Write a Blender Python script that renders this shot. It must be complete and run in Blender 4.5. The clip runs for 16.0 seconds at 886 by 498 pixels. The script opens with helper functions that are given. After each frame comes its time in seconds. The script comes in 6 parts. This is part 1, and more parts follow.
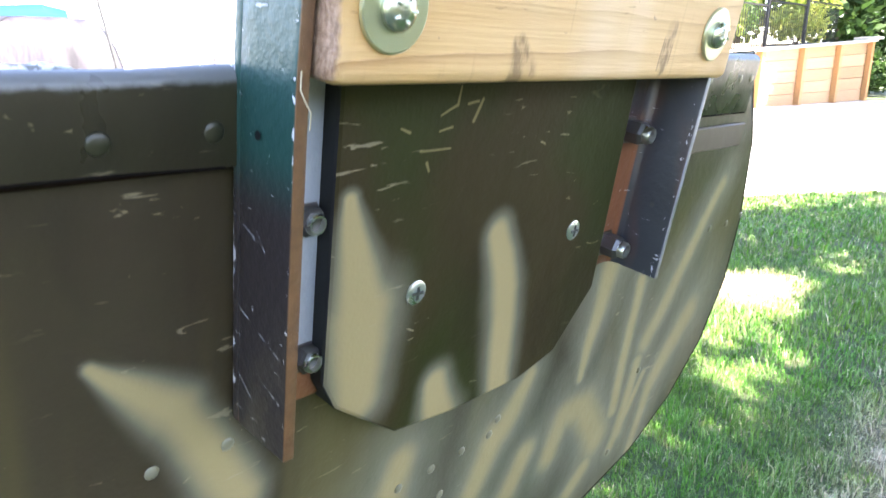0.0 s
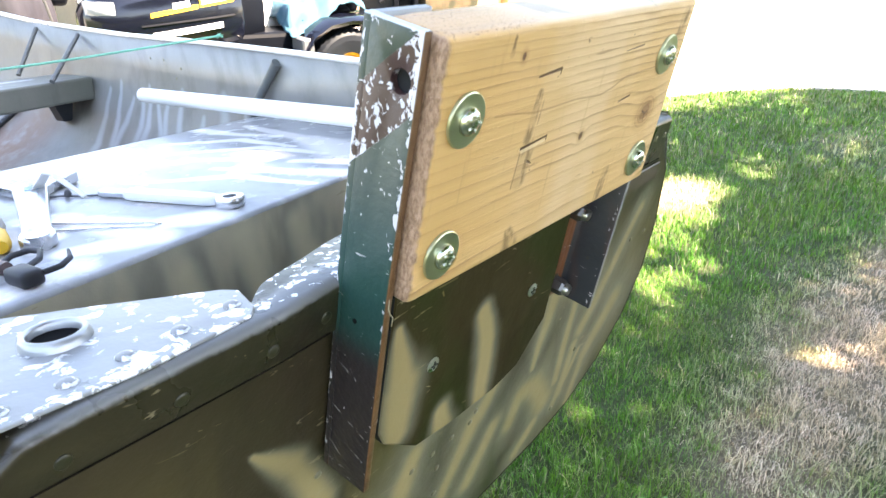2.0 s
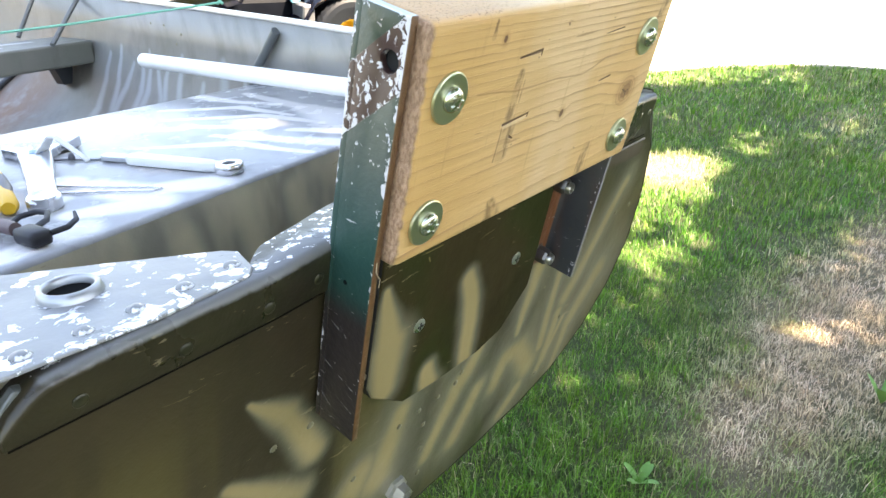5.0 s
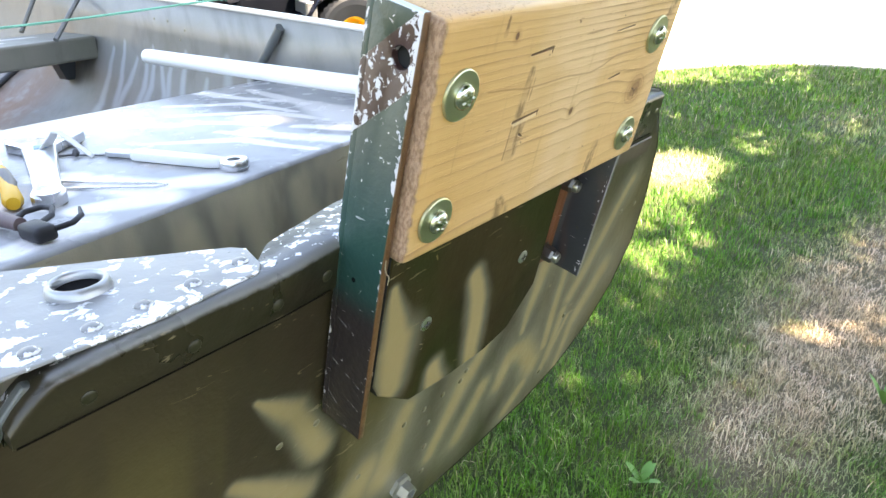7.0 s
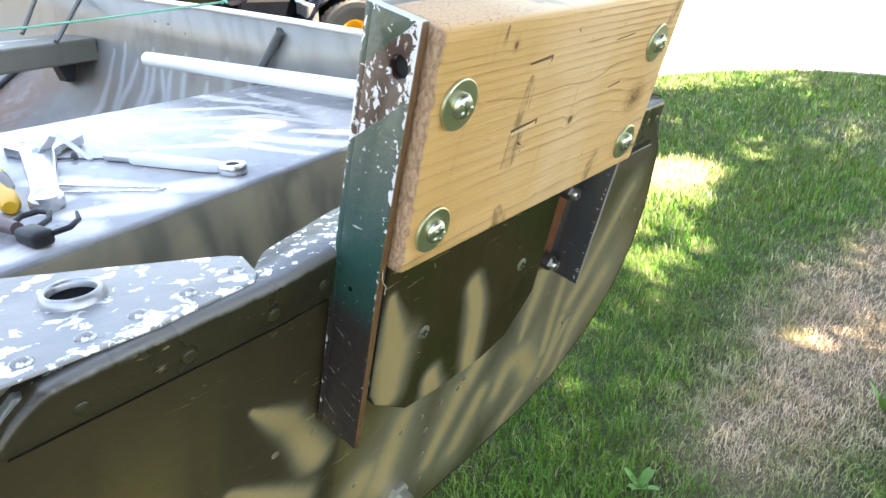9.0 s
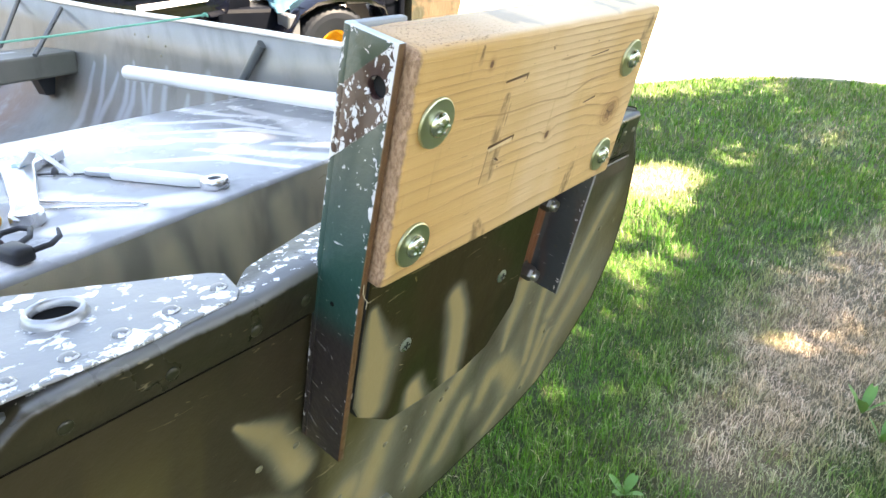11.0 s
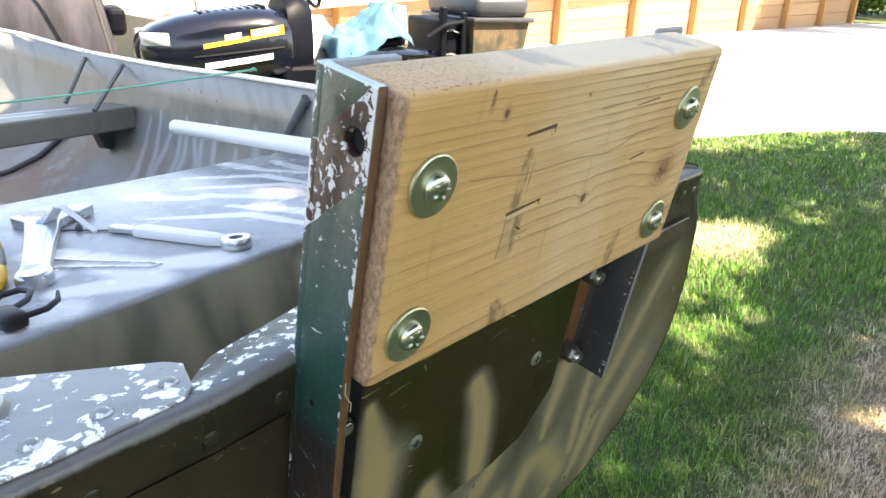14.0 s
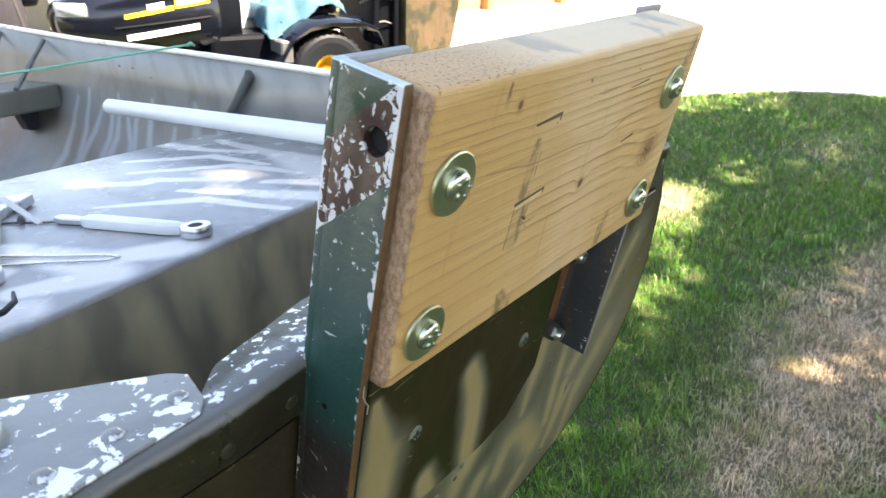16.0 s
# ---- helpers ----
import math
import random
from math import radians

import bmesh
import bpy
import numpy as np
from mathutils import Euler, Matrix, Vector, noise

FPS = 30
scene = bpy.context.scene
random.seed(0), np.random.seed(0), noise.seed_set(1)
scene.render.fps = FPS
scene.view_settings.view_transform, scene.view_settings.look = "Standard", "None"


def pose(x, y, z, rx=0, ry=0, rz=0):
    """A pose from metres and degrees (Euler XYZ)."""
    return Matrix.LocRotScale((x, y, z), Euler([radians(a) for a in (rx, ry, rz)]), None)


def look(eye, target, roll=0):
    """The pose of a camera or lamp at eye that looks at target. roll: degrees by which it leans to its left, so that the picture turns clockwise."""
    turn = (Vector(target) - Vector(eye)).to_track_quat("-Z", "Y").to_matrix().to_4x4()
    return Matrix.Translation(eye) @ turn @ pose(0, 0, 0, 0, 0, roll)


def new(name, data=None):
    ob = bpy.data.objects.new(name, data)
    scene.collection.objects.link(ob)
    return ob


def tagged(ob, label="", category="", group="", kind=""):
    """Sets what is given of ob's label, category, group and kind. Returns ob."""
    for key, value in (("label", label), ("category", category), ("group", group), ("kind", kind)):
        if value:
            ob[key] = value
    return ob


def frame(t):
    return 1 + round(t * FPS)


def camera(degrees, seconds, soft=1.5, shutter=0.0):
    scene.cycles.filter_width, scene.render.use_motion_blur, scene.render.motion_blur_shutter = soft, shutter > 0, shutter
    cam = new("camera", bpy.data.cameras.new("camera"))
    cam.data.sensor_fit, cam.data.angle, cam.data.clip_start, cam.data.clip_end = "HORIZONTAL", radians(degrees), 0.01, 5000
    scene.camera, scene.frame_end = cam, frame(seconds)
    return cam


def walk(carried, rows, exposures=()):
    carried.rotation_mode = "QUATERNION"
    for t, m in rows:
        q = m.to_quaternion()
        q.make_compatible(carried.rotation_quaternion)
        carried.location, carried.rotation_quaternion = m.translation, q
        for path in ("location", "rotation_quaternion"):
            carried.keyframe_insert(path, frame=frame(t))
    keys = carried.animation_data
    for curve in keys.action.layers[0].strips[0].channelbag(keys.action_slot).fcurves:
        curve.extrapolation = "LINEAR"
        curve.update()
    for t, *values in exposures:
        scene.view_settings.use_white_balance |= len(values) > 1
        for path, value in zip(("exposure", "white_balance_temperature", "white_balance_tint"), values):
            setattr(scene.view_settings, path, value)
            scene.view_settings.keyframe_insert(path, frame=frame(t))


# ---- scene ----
cam = camera(62.9, 16.0, shutter=0.4)
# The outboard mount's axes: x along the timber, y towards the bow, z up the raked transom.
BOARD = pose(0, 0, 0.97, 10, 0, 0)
# The boat's own axes: its seats are level in it.
BOAT = pose(0, 0, 0.97, -5.6, 0, 0)
RAKE = pose(0, 0, 0, 15.6, 0, 0)
PATH = [
    (0, (-0.164, -0.175, 0.015), (1.247, 1.041, -0.714), 8.6),
    (0.5, (-0.182, -0.163, 0.048), (1.28, 0.989, -0.682), 8.4),
    (1, (-0.225, -0.161, 0.109), (1.233, 0.917, -0.735), 8.5),
    (1.5, (-0.255, -0.171, 0.157), (1.181, 0.819, -0.821), 10.1),
    (2, (-0.277, -0.181, 0.193), (1.175, 0.777, -0.793), 10.5),
    (2.5, (-0.293, -0.186, 0.216), (1.144, 0.75, -0.814), 10.9),
    (3, (-0.292, -0.182, 0.216), (1.159, 0.739, -0.807), 10.9),
    (3.5, (-0.285, -0.183, 0.216), (1.153, 0.766, -0.799), 10.4),
    (4, (-0.286, -0.19, 0.212), (1.151, 0.753, -0.81), 10.8),
    (4.5, (-0.294, -0.203, 0.21), (1.138, 0.719, -0.839), 11.7),
    (7, (-0.297, -0.198, 0.207), (1.13, 0.719, -0.853), 12.3),
    (7.5, (-0.297, -0.197, 0.207), (1.129, 0.727, -0.849), 12.3),
    (8, (-0.295, -0.196, 0.208), (1.131, 0.724, -0.849), 12.5),
    (8.5, (-0.294, -0.195, 0.207), (1.135, 0.723, -0.849), 12.7),
    (9, (-0.293, -0.196, 0.209), (1.136, 0.724, -0.844), 12.6),
    (11.5, (-0.296, -0.2, 0.217), (1.171, 0.694, -0.807), 12.6),
    (12, (-0.291, -0.197, 0.214), (1.165, 0.714, -0.81), 12.2),
    (12.5, (-0.268, -0.174, 0.217), (1.159, 0.848, -0.743), 10.3),
    (13, (-0.239, -0.153, 0.205), (1.136, 0.974, -0.711), 9.5),
    (13.5, (-0.222, -0.174, 0.196), (1.16, 0.934, -0.732), 10.1),
    (14, (-0.214, -0.176, 0.195), (1.182, 0.911, -0.736), 10.4),
    (14.5, (-0.212, -0.175, 0.194), (1.202, 0.88, -0.747), 10.4),
    (15, (-0.212, -0.178, 0.194), (1.199, 0.876, -0.754), 10.5),
    (15.5, (-0.218, -0.173, 0.198), (1.207, 0.857, -0.753), 11.2),
    (16, (-0.228, -0.14, 0.197), (1.255, 0.778, -0.782), 11.1),
]
EXPOSURES = [(0.0, 3.72, 6550, 21), (0.5, 3.74, 6650, 21), (1.0, 3.64, 7000, 20), (1.5, 3.48, 7500, 18), (2.2, 3.34, 7850, 16), (3.5, 3.19, 8050, 15), (9.0, 3.20, 8250, 15), (12.0, 3.17, 8100, 15), (13.0, 2.89, 7950, 15), (14.5, 2.72, 8100, 15), (15.5, 2.72, 8100, 15), (16.0, 2.69, 8100, 15)]
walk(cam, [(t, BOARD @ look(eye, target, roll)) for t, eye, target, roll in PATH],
     EXPOSURES)

# ---- light ----
SUN_AZ, SUN_EL = radians(-74), radians(56)  # towards the sun: mostly astern of the boat
SUN = Vector((math.cos(SUN_AZ) * math.cos(SUN_EL), math.sin(SUN_AZ) * math.cos(SUN_EL), math.sin(SUN_EL)))
world = bpy.data.worlds.new("sky")
scene.world = world
world.use_nodes = True
wn = world.node_tree
sky = wn.nodes.new("ShaderNodeTexSky")
sky.sky_type = "NISHITA"
sky.sun_disc = False
sky.sun_elevation = SUN_EL
sky.sun_rotation = radians(90) - SUN_AZ
wn.links.new(sky.outputs["Color"], wn.nodes["Background"].inputs["Color"])
wn.nodes["Background"].inputs["Strength"].default_value = 0.12
sun_data = bpy.data.lights.new("sun", "SUN")
sun_data.energy, sun_data.angle, sun_data.color = 5.0, radians(0.53), (1.0, 0.94, 0.84)
sun = new("sun", sun_data)
sun.matrix_world = look(SUN * 40, (0, 0, 0))


# ---- materials ----
class Mat:
    """A small wrapper round a node material."""

    def __init__(self, name, rough=0.5, metal=0.0, spec=0.5):
        self.m = bpy.data.materials.new(name)
        self.m.use_nodes = True
        self.t = self.m.node_tree
        self.b = self.t.nodes["Principled BSDF"]
        self.put("Roughness", rough)
        self.put("Metallic", metal)
        self.put("Specular IOR Level", spec)
        self.co = self.node("ShaderNodeTexCoord").outputs["Object"]

    def node(self, kind, **sockets):
        n = self.t.nodes.new(kind)
        for k, v in sockets.items():
            self.feed(n.inputs[k], v)
        return n

    def feed(self, socket, v):
        if isinstance(v, bpy.types.NodeSocket):
            self.t.links.new(v, socket)
        else:
            if isinstance(v, tuple) and len(v) == 3 and socket.type == "RGBA":
                v = (*v, 1)
            socket.default_value = v

    def put(self, name, v):
        self.feed(self.b.inputs[name], v)

    def scaled(self, s, co=None):
        n = self.node("ShaderNodeMapping", Scale=tuple(s))
        self.t.links.new(co or self.co, n.inputs["Vector"])
        return n.outputs["Vector"]

    def noise(self, scale, detail=4, rough=0.55, stretch=None, dist=0.0, co=None):
        n = self.node("ShaderNodeTexNoise", Scale=scale, Detail=detail, Roughness=rough, Distortion=dist)
        self.t.links.new(self.scaled(stretch, co) if stretch else (co or self.co), n.inputs["Vector"])
        return n.outputs["Fac"]

    def math(self, op, a, b=0.0, c=0.0, clamp=False):
        n = self.t.nodes.new("ShaderNodeMath")
        n.operation, n.use_clamp = op, clamp
        for s, v in zip(n.inputs, (a, b, c)):
            self.feed(s, v)
        return n.outputs[0]

    def vec(self, op, a, b=(0, 0, 0), scale=None):
        n = self.t.nodes.new("ShaderNodeVectorMath")
        n.operation = op
        self.feed(n.inputs[0], a)
        if scale is None:
            self.feed(n.inputs[1], b)
        else:
            self.feed(n.inputs["Scale"], scale)
        return n.outputs["Value"] if op in ("DOT_PRODUCT", "LENGTH", "DISTANCE") else n.outputs["Vector"]

    def step(self, v, lo, hi):
        n = self.node("ShaderNodeMapRange")
        n.interpolation_type = "SMOOTHSTEP"
        self.feed(n.inputs["Value"], v)
        n.inputs["From Min"].default_value, n.inputs["From Max"].default_value = lo, hi
        return n.outputs["Result"]

    def mix(self, fac, a, b):
        n = self.t.nodes.new("ShaderNodeMix")
        n.data_type = "RGBA"
        self.feed(n.inputs[0], fac)
        self.feed(n.inputs[6], a)
        self.feed(n.inputs[7], b)
        return n.outputs[2]

    def fmix(self, fac, a, b):
        n = self.t.nodes.new("ShaderNodeMix")
        self.feed(n.inputs[0], fac)
        self.feed(n.inputs[2], a)
        self.feed(n.inputs[3], b)
        return n.outputs[0]

    def axis(self, i, co=None):
        n = self.node("ShaderNodeSeparateXYZ")
        self.t.links.new(co or self.co, n.inputs[0])
        return n.outputs[i]

    def bump(self, height, dist=0.001, strength=1.0):
        n = self.node("ShaderNodeBump", Strength=strength, Distance=dist)
        self.feed(n.inputs["Height"], height)
        self.put("Normal", n.outputs["Normal"])

    def random(self):
        return self.node("ShaderNodeObjectInfo").outputs["Random"]

    def island(self):
        return self.node("ShaderNodeNewGeometry").outputs["Random Per Island"]

    def strokes(self, rows, soft=0.5, keep=(0, 2), raw=False, wobble=0.012):
        """How far a point lies inside sprayed strokes: rows of two ends and two half widths, in the plane of the axes kept."""
        flat = self.vec("MULTIPLY", self.co, tuple(1.0 if i in keep else 0.0 for i in range(3)))
        wob = self.vec("SCALE", self.vec("SUBTRACT", self.node("ShaderNodeTexNoise", Scale=14.0, Vector=self.co).outputs["Color"], (0.5, 0.5, 0.5)), scale=wobble)
        flat = self.vec("ADD", flat, self.vec("MULTIPLY", wob, tuple(1.0 if i in keep else 0.0 for i in range(3))))
        total = None
        for ax, ay, bx, by, ra, rb in rows:
            a, b = Vector((0, 0, 0)), Vector((0, 0, 0))
            a[keep[0]], a[keep[1]], b[keep[0]], b[keep[1]] = ax, ay, bx, by
            ba = b - a
            pa = self.vec("SUBTRACT", flat, tuple(a))
            h = self.math("MULTIPLY", self.vec("DOT_PRODUCT", pa, tuple(ba)), 1 / ba.length_squared, clamp=True)
            d = self.vec("LENGTH", self.vec("SUBTRACT", pa, self.vec("SCALE", tuple(ba), scale=h)))
            q = self.math("DIVIDE", d, self.math("MULTIPLY_ADD", h, rb - ra, ra))
            total = q if total is None else self.math("MINIMUM", total, q)
        if raw:
            return total
        return self.step(total, 1 + soft, 1 - soft)


def plain(name, colour, rough=0.5, metal=0.0, grain=60.0, amount=0.25, bump=0.0003, spec=0.5):
    """A surface of one colour with grain and broader wear."""
    m = Mat(name, rough, metal, spec)
    fine, broad = m.noise(grain, 5), m.noise(grain / 9, 3)
    dark = tuple(c * (1 - amount) for c in colour)
    light = tuple(min(1, c * (1 + amount * 0.6)) for c in colour)
    m.put("Base Color", m.mix(m.math("MULTIPLY_ADD", fine, 0.5, m.math("MULTIPLY", broad, 0.5)), dark, light))
    m.put("Roughness", m.math("MULTIPLY_ADD", broad, 0.25, rough - 0.12, clamp=True))
    if bump:
        m.bump(fine, bump)
    return m.m


OLIVE, BROWN, TAN, BARE = (0.031, 0.031, 0.011), (0.033, 0.023, 0.014), (0.33, 0.25, 0.115), (0.80, 0.80, 0.82)


def hull_paint(name, rows, base=OLIVE, second=BROWN, stroke=TAN, rough=0.42, keep=(0, 2), soft=0.7, chips=0.0, mixscale=3.5, stain=(), chip_zone=None, lean=False, mist=None, spot_size=70, scrapes=None, dents=0.0, edge=None, spec=0.5, veil=None, worn=None):
    """Sprayed camouflage: a mottled ground with soft strokes, scratches and a few chips to bare metal."""
    m = Mat(name, rough, spec=spec)
    n1 = m.noise(mixscale, 2, stretch=(1.6, 1, 0.8))
    if lean:
        bands = m.math("MULTIPLY", m.math("SUBTRACT", m.noise(9, 3, stretch=(2.2, 1, 0.22)), 0.5), 0.5)
        n1 = m.math("ADD", m.math("ADD", n1, bands), m.math("MULTIPLY", m.step(m.axis(0), 0.02, -0.14), 0.12))
    fine = m.noise(420, 3)
    ground = m.mix(m.step(n1, 0.40, 0.60), base, second)
    ground = m.mix(m.math("MULTIPLY", m.noise(38, 4), 0.35), ground, tuple(c * 1.5 for c in base))
    ground = m.mix(m.math("MULTIPLY", m.step(m.noise(11, 4, stretch=(1.3, 1, 0.5)), 0.50, 0.68), 0.45), ground, tuple(c * 0.45 for c in second))
    if lean:
        # golden streaks of reflected light put into the lower panel's colour
        reflect_glow = m.math("MULTIPLY", m.step(m.noise(6.5, 3, stretch=(2.4, 1, 0.16), co=m.vec("ADD", m.co, (0.7, 0, 0.3))), 0.43, 0.62), m.step(m.axis(2), -0.07, -0.18))
        ground = m.mix(m.math("MULTIPLY", reflect_glow, 0.65), ground, (0.120, 0.096, 0.033))
    if rows:
        q = m.math("MULTIPLY_ADD", m.math("SUBTRACT", m.noise(55, 4), 0.5), 0.25, m.strokes(rows, soft, keep, raw=True))
        if veil:
            ground = m.mix(m.math("MULTIPLY", m.math("MULTIPLY", m.step(q, veil[0], 1.5), m.step(m.axis(0), 0.0, 0.08)), veil[1]), ground, mist)
        if mist:
            ground = m.mix(m.math("MULTIPLY", m.step(q, 2.6, 0.8), 0.8), ground, mist)
        ground = m.mix(m.math("MULTIPLY", m.step(q, 1 + soft, 1 - soft), 0.85), ground, stroke)
    if scrapes:
        ground = m.mix(m.math("MULTIPLY", m.strokes(scrapes, 0.6, keep), 0.5), ground, (0.30, 0.24, 0.11))
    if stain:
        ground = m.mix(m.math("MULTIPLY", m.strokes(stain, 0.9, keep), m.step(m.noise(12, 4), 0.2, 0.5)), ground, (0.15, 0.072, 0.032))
    scratch = m.step(m.noise(85, 4, stretch=(0.45, 1, 2.4), dist=0.9), 0.655, 0.69)
    patch = m.step(m.noise(9, 2), 0.50, 0.62)
    ground = m.mix(m.math("MULTIPLY", m.math("MULTIPLY", scratch, patch), 0.55), ground, (0.33, 0.27, 0.17))
    if worn:
        # grey sky sheen along the fold, put into its colour
        sheen_edge = m.math("MULTIPLY_ADD", m.math("SUBTRACT", m.noise(130, 4), 0.5), 0.004, m.axis(2))
        ground = m.mix(m.math("MULTIPLY", m.math("MULTIPLY", m.step(sheen_edge, worn[0], worn[1]), m.step(m.axis(0), 0.06, -0.02)), 0.68), ground, (0.20, 0.205, 0.205))
    if chips:
        spot = m.noise(spot_size, 6, 0.62, dist=0.4)
        if chip_zone:
            zone = None
            for ax, lo, hi in chip_zone:
                f = m.step(m.axis(ax), lo, hi)
                zone = f if zone is None else m.math("MULTIPLY", zone, f)
            spot = m.math("MULTIPLY_ADD", zone, 0.25, m.math("SUBTRACT", spot, 0.25))
        if edge:
            spot = m.math("MULTIPLY_ADD", m.step(m.axis(edge[0]), edge[1], edge[2]), edge[3], spot)
        c1 = m.step(spot, 0.66 - chips, 0.67 - chips)
        ground = m.mix(c1, ground, BARE)
        m.put("Metallic", m.math("MULTIPLY", c1, 0.55))
    m.put("Base Color", ground)
    m.put("Roughness", m.math("MULTIPLY_ADD", m.noise(24, 4), 0.22, rough - 0.1))
    relief = m.math("MULTIPLY_ADD", fine, 0.3, m.noise(70, 3))
    if dents:
        relief = m.math("MULTIPLY_ADD", m.noise(17, 3), dents, relief)
    if chips:
        relief = m.math("MULTIPLY_ADD", c1, -0.7, relief)
    m.bump(relief, 0.0004)
    return m.m


# ---- mesh helpers ----
def thing(name, matrix, label, category, group="", kind=""):
    ob = new(name)
    ob.empty_display_size = 0.05
    ob.matrix_world = matrix
    return tagged(ob, label, category, group, kind)


def part(name, bm, material, parent, label="", at=None, smooth=None, kind=""):
    """Links a bmesh (or a mesh) as one object under a thing or a part."""
    if isinstance(bm, bmesh.types.BMesh):
        me = bpy.data.meshes.new(name)
        if smooth is not None:
            for f in bm.faces:
                f.smooth = True
            for e in bm.edges:
                if len(e.link_faces) == 2 and e.calc_face_angle(0) > radians(smooth):
                    e.smooth = False
        bm.to_mesh(me)
        bm.free()
        me.materials.append(material)
    else:
        me = bm
    ob = new(name, me)
    ob.parent = parent
    if at is not None:
        ob.matrix_basis = at
    return tagged(ob, label, kind=kind)


def box(bm, lo, hi, bevel=0.0, seg=2, m=None):
    """Adds a box between two corners, with rounded edges."""
    tmp = bmesh.new()
    bmesh.ops.create_cube(tmp, size=1)
    for v in tmp.verts:
        v.co = Vector([a + (b - a) * (c + 0.5) for a, b, c in zip(lo, hi, v.co)])
    if bevel:
        bmesh.ops.bevel(tmp, geom=tmp.edges[:], offset=bevel, segments=seg, affect="EDGES", profile=0.5)
    if m is not None:
        bmesh.ops.transform(tmp, matrix=m, verts=tmp.verts)
    join(bm, tmp)
    return bm


def join(bm, tmp):
    me = bpy.data.meshes.new("tmp")
    tmp.to_mesh(me)
    tmp.free()
    bm.from_mesh(me)
    bpy.data.meshes.remove(me)


def boxes(*specs):
    bm = bmesh.new()
    for s in specs:
        box(bm, *s)
    return bm


def lathe(profile, n=24, axis="Z", at=(0, 0, 0), bm=None, cap=True):
    """Turns rows of (radius, height) round an axis."""
    tmp = bmesh.new()
    rings = []
    for r, h in profile:
        if r <= 1e-6:
            rings.append([tmp.verts.new((0, 0, h))])
        else:
            rings.append([tmp.verts.new((r * math.cos(2 * math.pi * i / n), r * math.sin(2 * math.pi * i / n), h)) for i in range(n)])
    for a, b in zip(rings, rings[1:]):
        for i in range(n):
            j = (i + 1) % n
            if len(a) == 1 and len(b) == 1:
                continue
            if len(a) == 1:
                tmp.faces.new((a[0], b[i], b[j]))
            elif len(b) == 1:
                tmp.faces.new((a[i], a[j], b[0]))
            else:
                tmp.faces.new((a[i], a[j], b[j], b[i]))
    if cap:
        for ring, flip in ((rings[0], True), (rings[-1], False)):
            if len(ring) > 1:
                tmp.faces.new(ring[::-1] if flip else ring)
    turn = {"Z": pose(0, 0, 0), "Y": pose(0, 0, 0, -90), "-Y": pose(0, 0, 0, 90), "X": pose(0, 0, 0, 0, 90)}[axis]
    bmesh.ops.transform(tmp, matrix=Matrix.Translation(at) @ turn, verts=tmp.verts)
    bmesh.ops.recalc_face_normals(tmp, faces=tmp.faces)
    if bm is None:
        return tmp
    join(bm, tmp)
    return bm


def tube(points, r, n=10, bm=None, closed=False, taper=None):
    """A round bar along a path of points."""
    tmp = bmesh.new()
    pts = [Vector(p) for p in points]
    rings = []
    up = Vector((0.013, 0.021, 1)).normalized()
    for i, p in enumerate(pts):
        a = pts[i - 1] if i or closed else p
        b = pts[(i + 1) % len(pts)] if i < len(pts) - 1 or closed else p
        d = (b - a).normalized()
        u = d.cross(up)
        if u.length < 0.05:
            u = d.cross(Vector((1, 0, 0)))
        u.normalize()
        w = u.cross(d)
        rr = r if taper is None else r * taper[i]
        rings.append([tmp.verts.new(p + rr * (math.cos(2 * math.pi * k / n) * u + math.sin(2 * math.pi * k / n) * w)) for k in range(n)])
    pairs = list(zip(rings, rings[1:])) + ([(rings[-1], rings[0])] if closed else [])
    for a, b in pairs:
        for k in range(n):
            j = (k + 1) % n
            tmp.faces.new((a[k], a[j], b[j], b[k]))
    if not closed:
        tmp.faces.new(rings[0])
        tmp.faces.new(rings[-1][::-1])
    bmesh.ops.recalc_face_normals(tmp, faces=tmp.faces)
    if bm is None:
        return tmp
    join(bm, tmp)
    return bm


def slab(outline, thickness, bevel=0.0, axis=(0, 0, 1), seg=2):
    """A plate from a flat outline of 3D points, thickened along axis."""
    bm = bmesh.new()
    f = bm.faces.new([bm.verts.new(p) for p in outline])
    got = bmesh.ops.extrude_face_region(bm, geom=[f])
    bmesh.ops.translate(bm, vec=Vector(axis) * thickness, verts=[v for v in got["geom"] if isinstance(v, bmesh.types.BMVert)])
    bmesh.ops.recalc_face_normals(bm, faces=bm.faces)
    if bevel:
        bmesh.ops.bevel(bm, geom=bm.edges[:], offset=bevel, segments=seg, affect="EDGES", profile=0.5)
    return bm


def sweep(points, section):
    """Carries a flat section (rows of sideways, up) along a path."""
    tmp = bmesh.new()
    pts = [Vector(p) for p in points]
    rings = []
    for i, p in enumerate(pts):
        d = (pts[min(i + 1, len(pts) - 1)] - pts[max(i - 1, 0)]).normalized()
        u = d.cross(Vector((0, 0, 1))).normalized()
        w = u.cross(d)
        rings.append([tmp.verts.new(p + a * u + b * w) for a, b in section])
    n = len(section)
    for a, b in zip(rings, rings[1:]):
        for k in range(n):
            tmp.faces.new((a[k], a[(k + 1) % n], b[(k + 1) % n], b[k]))
    tmp.faces.new(rings[0])
    tmp.faces.new(rings[-1][::-1])
    bmesh.ops.recalc_face_normals(tmp, faces=tmp.faces)
    return tmp


